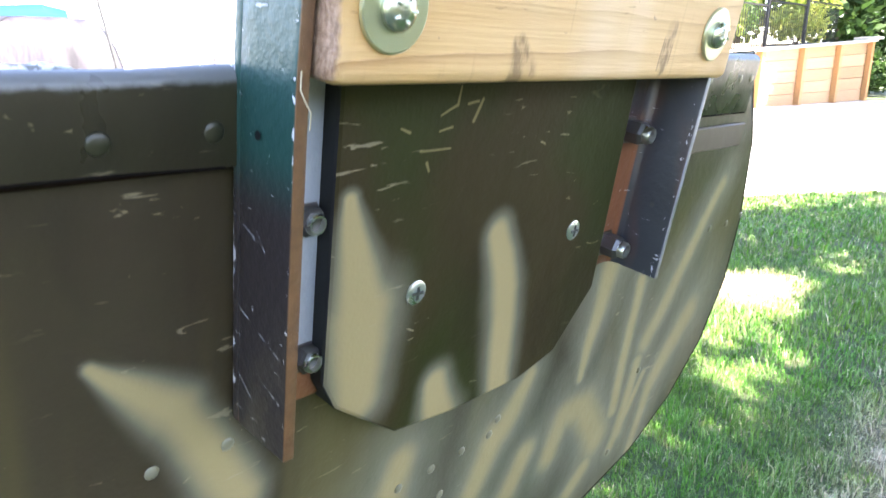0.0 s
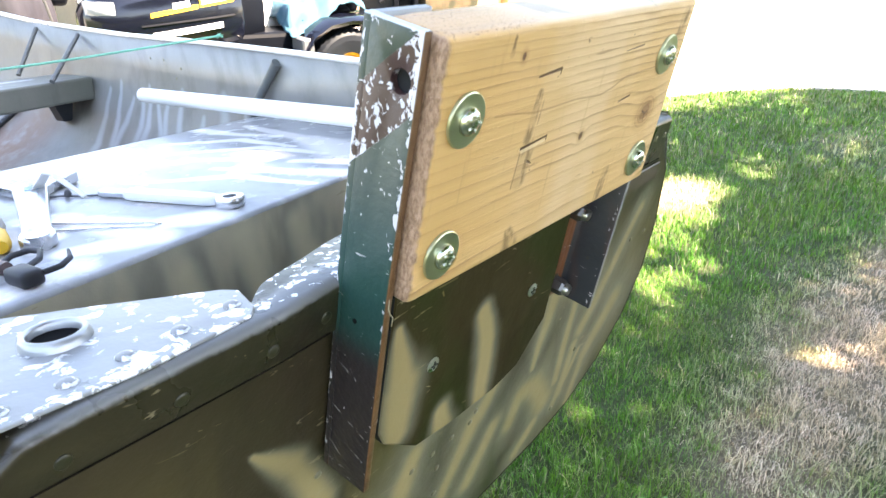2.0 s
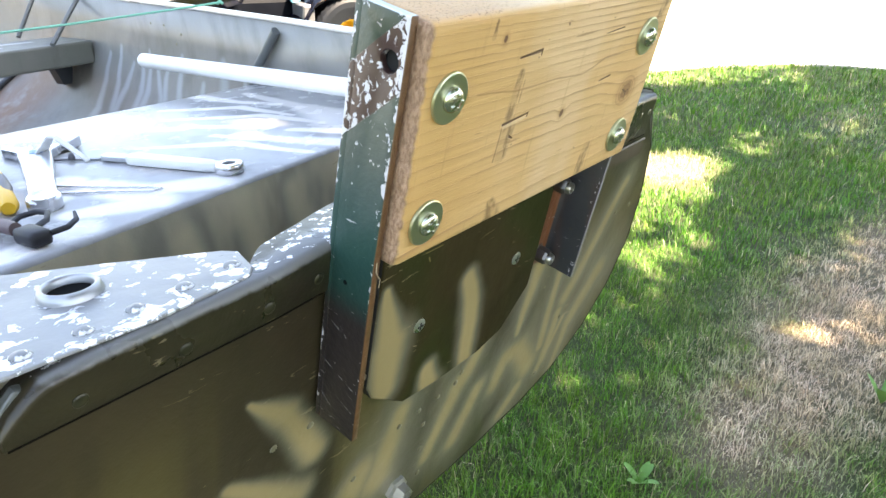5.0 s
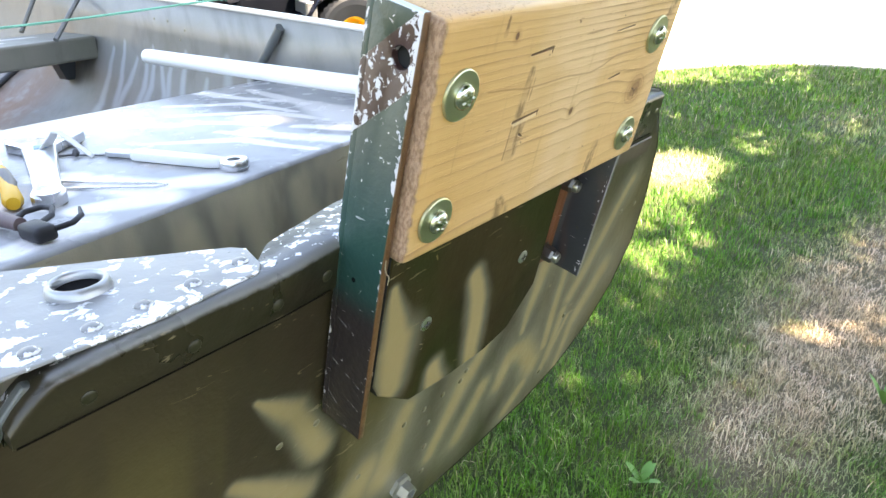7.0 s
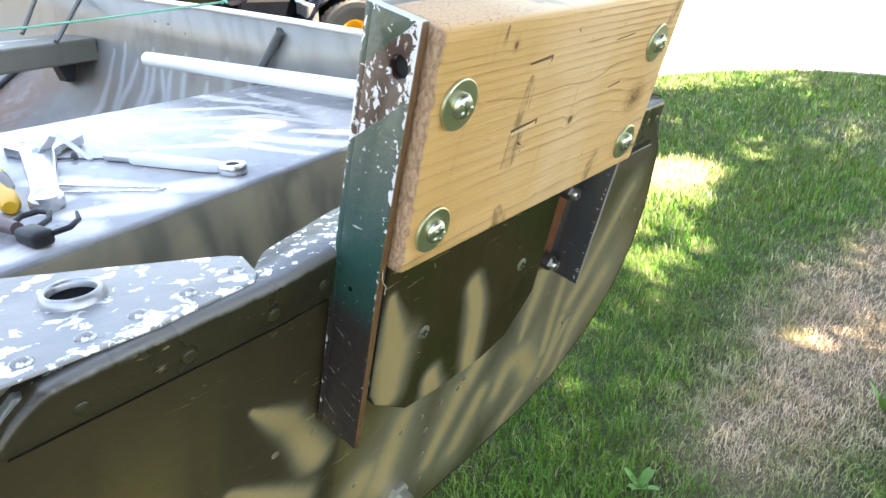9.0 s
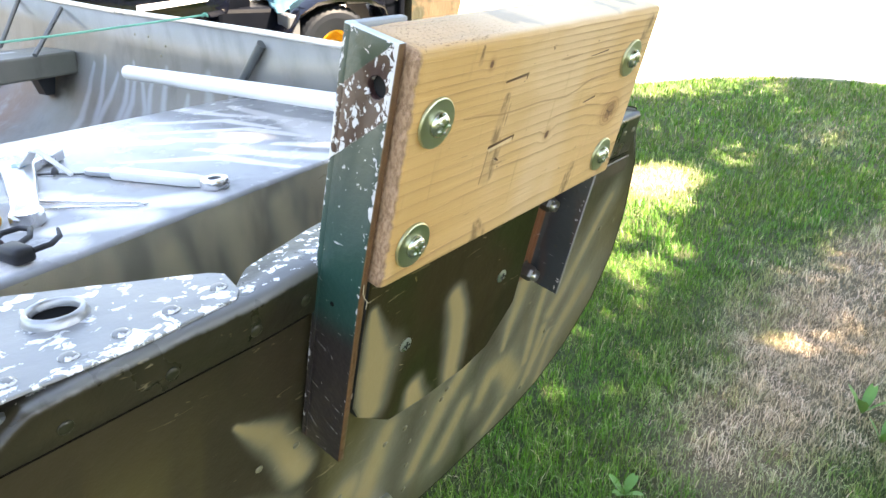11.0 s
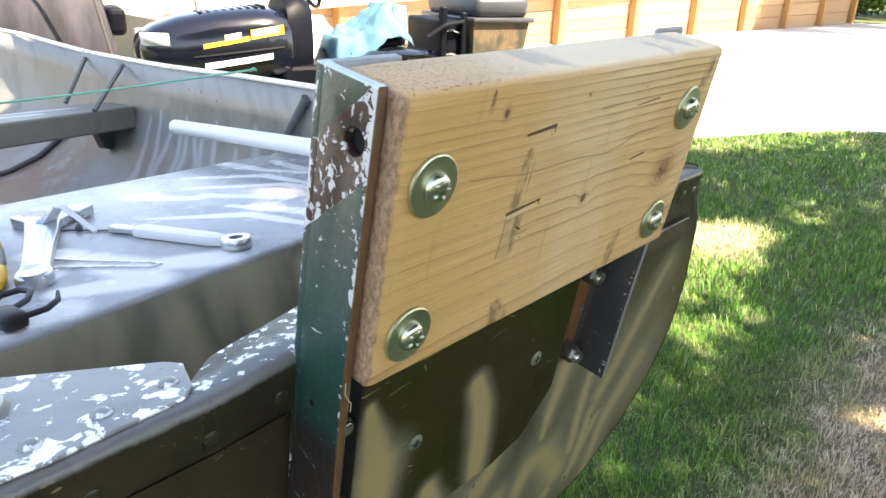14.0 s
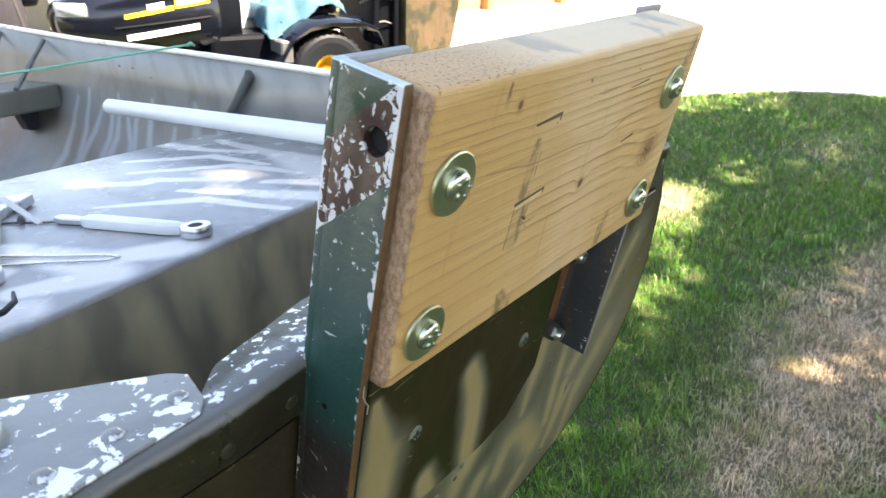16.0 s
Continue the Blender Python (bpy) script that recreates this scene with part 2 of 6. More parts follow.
def loft(rings):
    bm = bmesh.new()
    vs = [[bm.verts.new(p) for p in r] for r in rings]
    n = len(vs[0])
    for a, b in zip(vs, vs[1:]):
        for k in range(n):
            bm.faces.new((a[k], a[(k + 1) % n], b[(k + 1) % n], b[k]))
    bm.faces.new(vs[0])
    bm.faces.new(vs[-1][::-1])
    bmesh.ops.recalc_face_normals(bm, faces=bm.faces)
    return bm


def ease(x, xs, ys):
    return float(np.interp(x, xs, ys))


# ---- boat ----
CX = 0.11  # the boat's middle line
STERN = [(0.332, 0.0), (0.387, -0.075), (0.415, -0.150), (0.422, -0.215), (0.405, -0.275), (0.365, -0.325), (0.305, -0.363), (0.235, -0.382), (0.13, -0.392), (0.0, -0.396)]
MID = [(1.0, 0.0), (1.005, -0.08), (0.99, -0.15), (0.96, -0.22), (0.90, -0.29), (0.80, -0.345), (0.66, -0.385), (0.48, -0.405), (0.25, -0.415), (0.0, -0.42)]
HALF_Y = [0.05, 0.45, 0.9, 1.2, 1.65, 2.2, 2.7, 3.2, 3.7, 4.1, 4.3]
HALF_X = [0.332, 0.448, 0.532, 0.572, 0.622, 0.664, 0.655, 0.58, 0.41, 0.16, 0.02]
SHEER = [0.0, 0.012, 0.026, 0.037, 0.052, 0.086, 0.150, 0.21, 0.27, 0.31, 0.33]


def gunwale_at(y):
    return ease(y, HALF_Y, HALF_X), ease(y, HALF_Y, SHEER)


def hull_point(y, k):
    """Half width, length and height of point k of the section at y."""
    half, top = gunwale_at(y)
    s = min(1.0, max(0.0, (y - 0.05) / 0.9))
    s = s * s * (3 - 2 * s)
    (ax, az), (bx, bz) = STERN[k], MID[k]
    deep = 1.0 if y < 2.6 else max(0.25, 1 - (y - 2.6) * 0.35)
    x = (1 - s) * ax * half / 0.332 + s * bx * half
    z = (1 - s) * az + s * bz * deep
    yy = y - 0.28 * z * max(0.0, 1 - (y - 0.05) / 0.5)
    return x, yy, top + z


def hull_width(y, z):
    """Half width of the hull at a height."""
    pts = [hull_point(y, k) for k in range(len(STERN))]
    return ease(-z, [-p[2] for p in pts], [p[0] for p in pts])


def make_hull():
    bm = bmesh.new()
    ys = [0.0565, 0.12, 0.2, 0.3, 0.4, 0.5, 0.6, 0.7, 0.8, 0.9, 1.05, 1.2, 1.4, 1.6, 1.8, 2.0, 2.25, 2.5, 2.75, 3.0, 3.25, 3.5, 3.75, 4.0, 4.2, 4.3]
    rows = []
    for y in ys:
        right = [hull_point(y, k) for k in range(len(STERN))]
        ring = [(CX - x, yy, z) for x, yy, z in right] + [(CX + x, yy, z) for x, yy, z in right[-2::-1]]
        rows.append([bm.verts.new(p) for p in ring])
    for a, b in zip(rows, rows[1:]):
        for i in range(len(a) - 1):
            bm.faces.new((a[i], a[i + 1], b[i + 1], b[i]))
    return bm


BOARD_STROKES = [
    (0.092, -0.255, 0.075, -0.33, 0.010, 0.016), (0.212, -0.238, 0.188, -0.275, 0.006, 0.012), (0.185, -0.275, 0.15, -0.36, 0.012, 0.008),
    (0.292, -0.175, 0.284, -0.265, 0.011, 0.004), (0.347, -0.195, 0.356, -0.325, 0.006, 0.006), (0.380, -0.282, 0.378, -0.356, 0.007, 0.008),
    (0.458, -0.128, 0.387, -0.262, 0.006, 0.010), (0.464, -0.255, 0.422, -0.32, 0.014, 0.010), (0.42, -0.32, 0.414, -0.395, 0.008, 0.006),
    (0.262, -0.33, 0.272, -0.296, 0.010, 0.012), (0.272, -0.296, 0.304, -0.298, 0.012, 0.014), (0.304, -0.298, 0.338, -0.345, 0.013, 0.015),
    (0.228, -0.308, 0.20, -0.37, 0.009, 0.010), (-0.076, -0.134, -0.045, -0.164, 0.002, 0.009), (-0.045, -0.164, -0.016, -0.222, 0.008, 0.010),
    (-0.09, -0.205, -0.03, -0.262, 0.004, 0.012), (0.05, -0.30, 0.02, -0.35, 0.014, 0.02), (0.33, -0.37, 0.30, -0.40, 0.008, 0.008), (0.40, -0.30, 0.372, -0.37, 0.004, 0.006),
]
PAD_STROKES = [
    (0.022, -0.078, 0.034, -0.135, 0.003, 0.014), (0.034, -0.135, 0.036, -0.178, 0.015, 0.012),
    (0.122, -0.112, 0.137, -0.15, 0.007, 0.010), (0.137, -0.15, 0.148, -0.212, 0.010, 0.009), (0.091, -0.189, 0.097, -0.215, 0.007, 0.011),
]
SCRAPES = [
    (0.077, -0.033, 0.076, -0.041, 0.0006, 0.0008), (0.076, -0.041, 0.066, -0.045, 0.0007, 0.0005), (0.093, -0.039, 0.088, -0.049, 0.0008, 0.0010), (0.083, -0.041, 0.090, -0.040, 0.0006, 0.0006),
    (0.057, -0.060, 0.075, -0.061, 0.0006, 0.0005), (0.062, -0.066, 0.064, -0.070, 0.0008, 0.0006), (0.044, -0.049, 0.049, -0.051, 0.0005, 0.0007), (0.066, -0.052, 0.074, -0.051, 0.0005, 0.0006),
]
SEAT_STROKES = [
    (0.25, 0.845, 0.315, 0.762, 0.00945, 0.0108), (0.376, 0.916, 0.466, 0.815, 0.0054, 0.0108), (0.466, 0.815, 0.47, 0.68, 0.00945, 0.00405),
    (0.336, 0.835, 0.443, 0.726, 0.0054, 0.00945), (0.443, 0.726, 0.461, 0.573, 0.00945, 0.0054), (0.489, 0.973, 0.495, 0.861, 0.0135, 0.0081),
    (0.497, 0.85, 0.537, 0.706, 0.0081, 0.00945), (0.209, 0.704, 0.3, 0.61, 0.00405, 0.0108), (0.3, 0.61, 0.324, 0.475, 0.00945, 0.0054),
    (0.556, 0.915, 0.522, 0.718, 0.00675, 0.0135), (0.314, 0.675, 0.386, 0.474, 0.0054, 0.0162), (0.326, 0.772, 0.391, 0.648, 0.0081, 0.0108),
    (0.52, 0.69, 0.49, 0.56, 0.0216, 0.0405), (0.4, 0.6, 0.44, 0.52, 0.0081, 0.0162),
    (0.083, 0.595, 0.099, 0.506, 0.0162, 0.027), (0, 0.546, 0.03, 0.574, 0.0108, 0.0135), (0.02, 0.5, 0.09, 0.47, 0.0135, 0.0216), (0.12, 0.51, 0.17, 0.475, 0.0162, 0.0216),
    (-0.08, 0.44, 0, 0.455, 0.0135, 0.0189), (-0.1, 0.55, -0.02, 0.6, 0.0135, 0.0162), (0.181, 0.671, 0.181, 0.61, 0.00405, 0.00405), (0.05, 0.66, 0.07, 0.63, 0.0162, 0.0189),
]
WALL_STROKES = [(1.02 + 0.085 * i + 0.03 * (i % 3), -0.25 - 0.03 * (i % 2), 1.05 + 0.09 * i, -0.10 + 0.03 * math.sin(i * 2.1), (0.020, 0.034, 0.026)[i % 3], (0.006, 0.012, 0.008)[i % 3]) for i in range(3)]
for i in range(8):
    y0, z0 = 1.33 + 0.056 * i, -0.07 - 0.018 * (i % 3)
    bow = [(y0 + 0.03 * math.sin(0.9 * j + i) * 0.5 + 0.012 * j * (i % 2), z0 + (-0.26 - z0) * j / 4) for j in range(5)]
    WALL_STROKES += [(*p, *q, 0.007 + 0.003 * j, 0.010 + 0.003 * j) for j, (p, q) in enumerate(zip(bow, bow[1:]))]

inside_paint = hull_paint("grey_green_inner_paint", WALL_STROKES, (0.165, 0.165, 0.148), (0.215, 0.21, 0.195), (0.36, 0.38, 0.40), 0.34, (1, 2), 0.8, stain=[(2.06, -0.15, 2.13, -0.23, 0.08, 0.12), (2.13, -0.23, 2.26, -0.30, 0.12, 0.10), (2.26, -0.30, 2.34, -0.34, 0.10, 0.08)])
MIST = (0.175, 0.166, 0.112)
transom_paint = hull_paint("camouflage_transom_paint", BOARD_STROKES, second=(0.040, 0.027, 0.017), rough=0.34, soft=0.75, lean=True, mist=MIST, dents=1.5, spec=0.42, veil=(7.0, 0.6))
pad_paint = hull_paint("camouflage_pad_paint", PAD_STROKES, (0.023, 0.025, 0.007), (0.035, 0.023, 0.010), rough=0.5, soft=0.5, mixscale=7, mist=MIST, scrapes=SCRAPES, spec=0.12)
# sprayed strokes and ground whitened: sky sheen put into the paint colours
seat_paint = hull_paint("camouflage_seat_sheen_paint", [(*row[:4], row[4] * 1.3, row[5] * 1.3) for row in SEAT_STROKES], (0.315, 0.32, 0.325), (0.40, 0.395, 0.39), (0.90, 0.86, 0.83), 0.24, (0, 1), 0.42)
# pale streaks and mottling here put dappled light into the colour
dappled_seat_face = hull_paint("dappled_seat_face", [(-0.06, -0.16, -0.05, -0.30, 0.012, 0.02), (0.03, -0.19, 0.04, -0.30, 0.014, 0.02), (0.10, -0.14, 0.12, -0.24, 0.014, 0.02), (0.19, -0.12, 0.20, -0.2, 0.02, 0.012), (0.27, -0.13, 0.31, -0.26, 0.014, 0.026), (0.38, -0.12, 0.42, -0.2, 0.02, 0.02)], (0.25, 0.235, 0.185), (0.47, 0.41, 0.29), (0.60, 0.53, 0.36), 0.36, (0, 2), 0.9, mixscale=9)
# worn= sets where grey sky sheen is put into the fold's colour
cap_paint = hull_paint("worn_cap_paint", [], (0.028, 0.027, 0.012), (0.031, 0.024, 0.015), TAN, 0.28, dents=1.6, chips=0.10, chip_zone=((1, 0.0475, 0.0535), (0, 0.22, 0.17)), spot_size=130, spec=0.4, worn=(-0.0345, -0.0315))
plate_paint = hull_paint("flaking_plate_paint", [], (0.185, 0.188, 0.187), (0.245, 0.245, 0.242), TAN, 0.3, chips=0.088, spot_size=75, dents=2.0, edge=(1, 0.078, 0.056, 0.07))
rail_paint = plain("pale_worn_rail", (0.62, 0.63, 0.63), 0.3, 0.4, 50, 0.3)
strut_paint = plain("grey_strut_paint", (0.13, 0.14, 0.135), 0.4, 0.2, 60, 0.3)
thwart_paint = hull_paint("thwart_paint", [(0.3, 1.95, 0.5, 1.9, 0.01, 0.02), (0.4, 2.0, 0.62, 1.97, 0.01, 0.015), (0.2, 1.92, 0.33, 1.98, 0.01, 0.015)], (0.13, 0.135, 0.11), (0.17, 0.165, 0.14), (0.6, 0.62, 0.64), 0.35, (0, 1), 0.5)

boat = thing("boat", BOAT, "small aluminium fishing boat in worn olive camouflage paint on sawhorses", "boat")
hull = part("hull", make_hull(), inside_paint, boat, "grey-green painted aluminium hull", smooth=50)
mod = hull.modifiers.new("thickness", "SOLIDIFY")
mod.thickness, mod.offset = 0.0022, 1
hull.data.materials.append(plain("olive_outer_paint", OLIVE, 0.6, 0, 60, 0.3, 0.0003, 0.25))
mod.material_offset = mod.material_offset_rim = 1


def transom_half():
    """The transom's edge in the mount's plane, starboard half: offsets from the middle line and heights."""
    return [(x, z / 0.963 - 0.016) for x, z in STERN]


def cap_top(x):
    """Height of the transom's top along its width."""
    if x < -0.200:
        torn = (-0.200 - x) / 0.019
        return -0.0325 - 0.018 * torn ** 1.3 + 0.0005 * math.sin(900 * x)
    if x < CX:
        return ease(CX - x, [0.0, 0.11, 0.143, 0.172, 0.20, 0.26, 0.285, 0.31], [-0.026, -0.027, -0.0276, -0.0286, -0.0288, -0.0292, -0.0302, -0.0325])
    return ease(x - CX, [0.0, 0.11, 0.15, 0.25, 0.335], [-0.026, -0.024, -0.021, -0.018, -0.018])


def cap_lip(x):
    """How far the cap reaches forward."""
    return ease(abs(x - CX), [0.0, 0.08, 0.10, 0.13, 0.165, 0.185, 0.335], [0.102, 0.0985, 0.095, 0.0870, 0.080, 0.064, 0.0625])


def make_transom():
    half = transom_half()
    out = [(CX + x, 0.054, z) for x, z in half] + [(CX - x, 0.054, z) for x, z in half[-2::-1]]
    out = [(x, y, min(z, cap_top(x) - 0.006)) for x, y, z in out]
    top = [(CX + x, 0.054, cap_top(CX + x) - 0.006) for x in (-0.29, -0.25, -0.20, -0.15, -0.11, 0, 0.11, 0.15, 0.25)]
    return slab(out + top, 0.003, 0.0008, (0, 1, 0), seg=1)


transom = part("transom", make_transom(), transom_paint, boat, "olive and brown transom with sprayed tan grass strokes", at=RAKE)


def skirt_out(x):
    """How far the skirt stands off the transom, clear of the mount's irons."""
    return ease(x, [-0.16, -0.07, -0.032], [0.0058, 0.0048, 0.0])


BEND = 0.0055  # radius of the cap's outer fold


def make_cap():
    """A sheet rolled over the transom's top edge, with a skirt down its outer face."""
    bm = bmesh.new()
    rows = []
    for i in range(133):
        x = -0.219 + 0.663 * (i / 132)
        top = cap_top(x)
        face = 0.0478 - skirt_out(x)
        foot = -0.0635 + 0.6 * skirt_out(x)
        bend = face + BEND
        prof = [(0.0525, foot), (face + 0.0004, foot), (face, foot + 0.001), (face, top - BEND)]
        prof += [(face + BEND * (1 - math.cos(a)), top - BEND + BEND * math.sin(a)) for a in (0.3, 0.6, 0.9, 1.2, 1.57)]
        far = cap_lip(x)
        drop = (far - bend) * 0.29
        prof += [(0.5 * (far + bend), top - 0.5 * drop), (far, top - drop), (far, top - drop - 0.003), (bend + 0.002, top - 0.0035), (0.0525, top - 0.016)]
        rows.append([bm.verts.new((x, y, z)) for y, z in prof])
    n = len(rows[0])
    for a, b in zip(rows, rows[1:]):
        for k in range(n):
            bm.faces.new((a[k], a[(k + 1) % n], b[(k + 1) % n], b[k]))
    bm.faces.new(rows[0])
    bm.faces.new(rows[-1][::-1])
    bmesh.ops.recalc_face_normals(bm, faces=bm.faces)
    return bm


cap = part("transom_cap", make_cap(), cap_paint, boat, "rolled olive edge cap with chipped paint", at=RAKE, smooth=40)

# dark strip along the rusty seam, with the skirt's edge shade put in
part("seam", boxes(((-0.214, 0.0518, -0.0655), (0.44, 0.0535, -0.0628), 0.0006, 1)), plain("rusty_seam_shade", (0.014, 0.008, 0.006), 0.9, 0, 120, 0.5, 0.0006, 0.05), boat, "dark strip for the rusty seam and its shade under the cap", at=RAKE)
# added dark bead that draws the seam's shadow line on the skirt
for x0, x1 in ((-0.2175, -0.030), (0.272, 0.441)):
    line = [(x0 + (x1 - x0) * i / 16, 0.0479 - skirt_out(x0 + (x1 - x0) * i / 16), -0.0634 + 0.6 * skirt_out(x0 + (x1 - x0) * i / 16)) for i in range(17)]
    part("seam_shade_line", tube(line, 0.0006, 6), plain("dark_seam_shade", (0.008, 0.006, 0.005), 0.9, 0, 120, 0.5, 0.0004, 0.05), cap, "dark rusty line added for the seam's shade")
rivet_bm = lathe([(0.0042, 0), (0.0038, 0.0005), (0.0028, 0.0010), (0.0012, 0.0013), (0, 0.0014)], 10)
rivet_me = bpy.data.meshes.new("rivet")
rivet_bm.to_mesh(rivet_me)
for p in rivet_me.polygons:
    p.use_smooth = True
rivet_me.materials.append(plain("olive_rivet_paint", (0.030, 0.028, 0.014), 0.34, 0, 200, 0.35, 0.0002))
rivet_small = rivet_me.copy()
rivet_small.transform(Matrix.Scale(0.78, 4))
rivet_small.materials.clear()
rivet_small.materials.append(plain("dull_rivet", (0.24, 0.22, 0.15), 0.4, 0.3, 200, 0.3, 0))
rivet_plate = rivet_me.copy()
rivet_plate.materials.clear()
rivet_plate.transform(Matrix.Diagonal((1.25, 1.25, 1.7, 1)))
rivet_plate.materials.append(plate_paint)
FACE = pose(0, 0, 0, 90)  # turns +z to face astern
for x in (-0.185, -0.13, -0.076, -0.035, 0.25, 0.30, 0.36, 0.414, 0.435):
    part("rivet", rivet_me if x < 0.3 else rivet_small, None, cap, at=Matrix.Translation((x, 0.0478 - skirt_out(x), -0.050 if x < 0.3 else -0.036)) @ FACE)
for x, z in [(0.094 + 0.0275 * i, -0.274 + 0.001 * i) for i in range(4)] + [(0.134, -0.299), (0.138, -0.335), (0.144, -0.376), (0.183, -0.261), (-0.021, -0.191), (-0.055, -0.19), (0.388, -0.293), (0.369, -0.373), (0.523, -0.167), (0.493, -0.171), (0.456, -0.170), (0.335, -0.09), (0.04, -0.30), (0.04, -0.34), (-0.09, -0.30)]:
    part("rivet", rivet_small, None, transom, at=Matrix.Translation((x, 0.0538, z)) @ FACE)
part("strap", boxes(((0.30, 0.0515, -0.094), (0.463, 0.0540, -0.074), 0.001, 1)), plain("brown_strap_paint", (0.085, 0.064, 0.042), 0.45, 0, 60, 0.35), boat, "riveted brown strap end", at=RAKE)

# plug near the keel
plug_metal = plain("galvanised_plug", (0.45, 0.45, 0.42), 0.4, 0.8, 90, 0.3)
part("drain_plug", lathe([(0.014, 0), (0.014, 0.004), (0.010, 0.006), (0.009, 0.016), (0.0062, 0.016), (0.0062, 0.006), (0, 0.006)], 6, "-Y", (0.108, 0.054, -0.368)), plug_metal, boat, "hexagonal metal drain plug", at=RAKE)

# ring-holed corner plates
ring_metal = plain("worn_ring_metal", (0.42, 0.43, 0.44), 0.3, 0.6, 70, 0.45, 0.0003)
for side in (-1, 1):
    pts = [(-0.219, 0.060), (-0.139, 0.054), (-0.080, 0.058), (-0.072, 0.070), (-0.063, 0.095), (-0.068, 0.104), (-0.119, 0.146), (-0.165, 0.183), (-0.235, 0.235), (-0.258, 0.235), (-0.238, 0.090)]
    zz = -0.0160
    pts = [(x - 0.004, y - (0.005 if y > 0.065 else 0.001)) for x, y in pts]
    if side > 0:
        pts, zz = [(2 * CX - x, y) for x, y in pts], -0.0115
    bm = slab([(x, y, zz + 0.0010) for x, y in pts], 0.002, 0.0008, seg=2)
    plate = part("corner_plate", bm, plate_paint if side < 0 else cap_paint, boat, "flaking riveted corner plate with a ring hole" if side < 0 else "dull olive corner plate with a ring hole")
    hx = -0.153 if side < 0 else 2 * CX + 0.153
    ring = lathe([(0.0122, -0.004), (0.0122, 0.0036), (0.0130, 0.0050), (0.0143, 0.0052), (0.0156, 0.0040), (0.0165, 0.0012), (0.0168, 0.0)], 32, "Z", (hx, 0.117, zz + 0.003), cap=False)
    part("ring", ring, ring_metal, plate, "worn metal ring", smooth=60)
    part("hole", lathe([(0.0123, 0.0), (0, 0.0001)], 24, "Z", (hx, 0.117, zz + 0.0033), cap=False), plain("hole_dark", (0.006, 0.006, 0.006), 0.9, 0, 50, 0.2, 0, 0.1), plate, "dark hole")
    for x, y in ((-0.194, 0.076), (-0.166, 0.075), (-0.139, 0.076), (-0.110, 0.078), (-0.078, 0.081), (-0.21, 0.10)):
        part("rivet", rivet_plate, None, plate, at=Matrix.Translation((x - 0.004 if side < 0 else 2 * CX - x + 0.004, y - 0.005, zz + 0.0029)))

# worn corner post beyond the cap's cut end
part("corner_post", slab([(-0.234, 0.050, -0.100), (-0.2245, 0.050, -0.066), (-0.202, 0.050, -0.038), (-0.208, 0.050, -0.036), (-0.238, 0.050, -0.072)], 0.006, 0.0015, (0, 1, 0)), strut_paint, boat, "worn grey corner post", at=RAKE)

# gunwales
for side in (-1, 1):
    path = []
    for i in range(40):
        y = 0.15 + 4.11 * i / 39 if side > 0 else 0.21 + 4.05 * i / 39
        half, top = gunwale_at(y)
        path.append((CX + side * (half + 0.002), y, top + 0.002))
    sec = [(-0.0055, -0.002), (0.010, -0.010), (0.0115, 0.001), (0.0095, 0.006), (0.002, 0.0072), (-0.0045, 0.006), (-0.006, 0.002)]
    part("gunwale", sweep(path, sec), rail_paint, boat, "pale worn gunwale rail", smooth=35)


def make_seat(y0, skew, y1, z, deep, bevel):
    """A box seat whose ends follow the hull."""
    bm = bmesh.new()
    rings = []
    for i in range(25):
        f = i / 24
        ring = []
        prof = [(0, -deep), (0, -bevel), (0.3 * bevel, -0.3 * bevel), (bevel, 0), (1, 0)]
        for u, w in prof:
            last = u == 1
            wide = hull_width(y1 if last else y0 + 0.03, z + max(w, -0.16)) - 0.004
            x = CX - wide + 2 * wide * f
            y = y1 if last else y0 + skew * x + u
            ring.append(bm.verts.new((x, y, z + w)))
        rings.append(ring)
    for a, b in zip(rings, rings[1:]):
        for k in range(len(a) - 1):
            bm.faces.new((a[k], b[k], b[k + 1], a[k + 1]))
    bmesh.ops.recalc_face_normals(bm, faces=bm.faces)
    return bm


seat_bm = make_seat(0.42, 0.13, 0.985, -0.098, 0.26, 0.006)
seat = part("stern_seat", seat_bm, seat_paint, boat, "glossy grey-green seat, sprayed strokes whitened by painted-in sky sheen", smooth=60)
seat.data.materials.append(dappled_seat_face)
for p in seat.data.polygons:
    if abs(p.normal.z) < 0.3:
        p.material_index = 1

for y, z in ((1.73, -0.058), (2.85, -0.005)):
    w0, w1 = hull_width(y + 0.1, z - 0.03) - 0.004, hull_width(y + 0.33, z - 0.03) - 0.004
    bm = slab([(CX - w0, y - 0.07, z - 0.062), (CX + w0, y + 0.10, z - 0.062), (CX + w1, y + 0.33, z - 0.062), (CX - w1, y + 0.16, z - 0.062)], 0.062, 0.006)
    part("thwart", bm, thwart_paint, boat, "grey-green cross seat with streaked top")
    for yt, yb, dx in ((y + 0.143, y + 0.055, 0.145), (y + 0.44, y + 0.39, 0.112)):
        for side in (-1, 1):
            half, top = gunwale_at(yt)
            a = (CX + side * (half - 0.008), yt, top - 0.012)
            b = (CX + side * (half - dx), yb, z + 0.004)
            part("strut", tube([a, b], 0.0065, 10), strut_paint, boat, smooth=50)
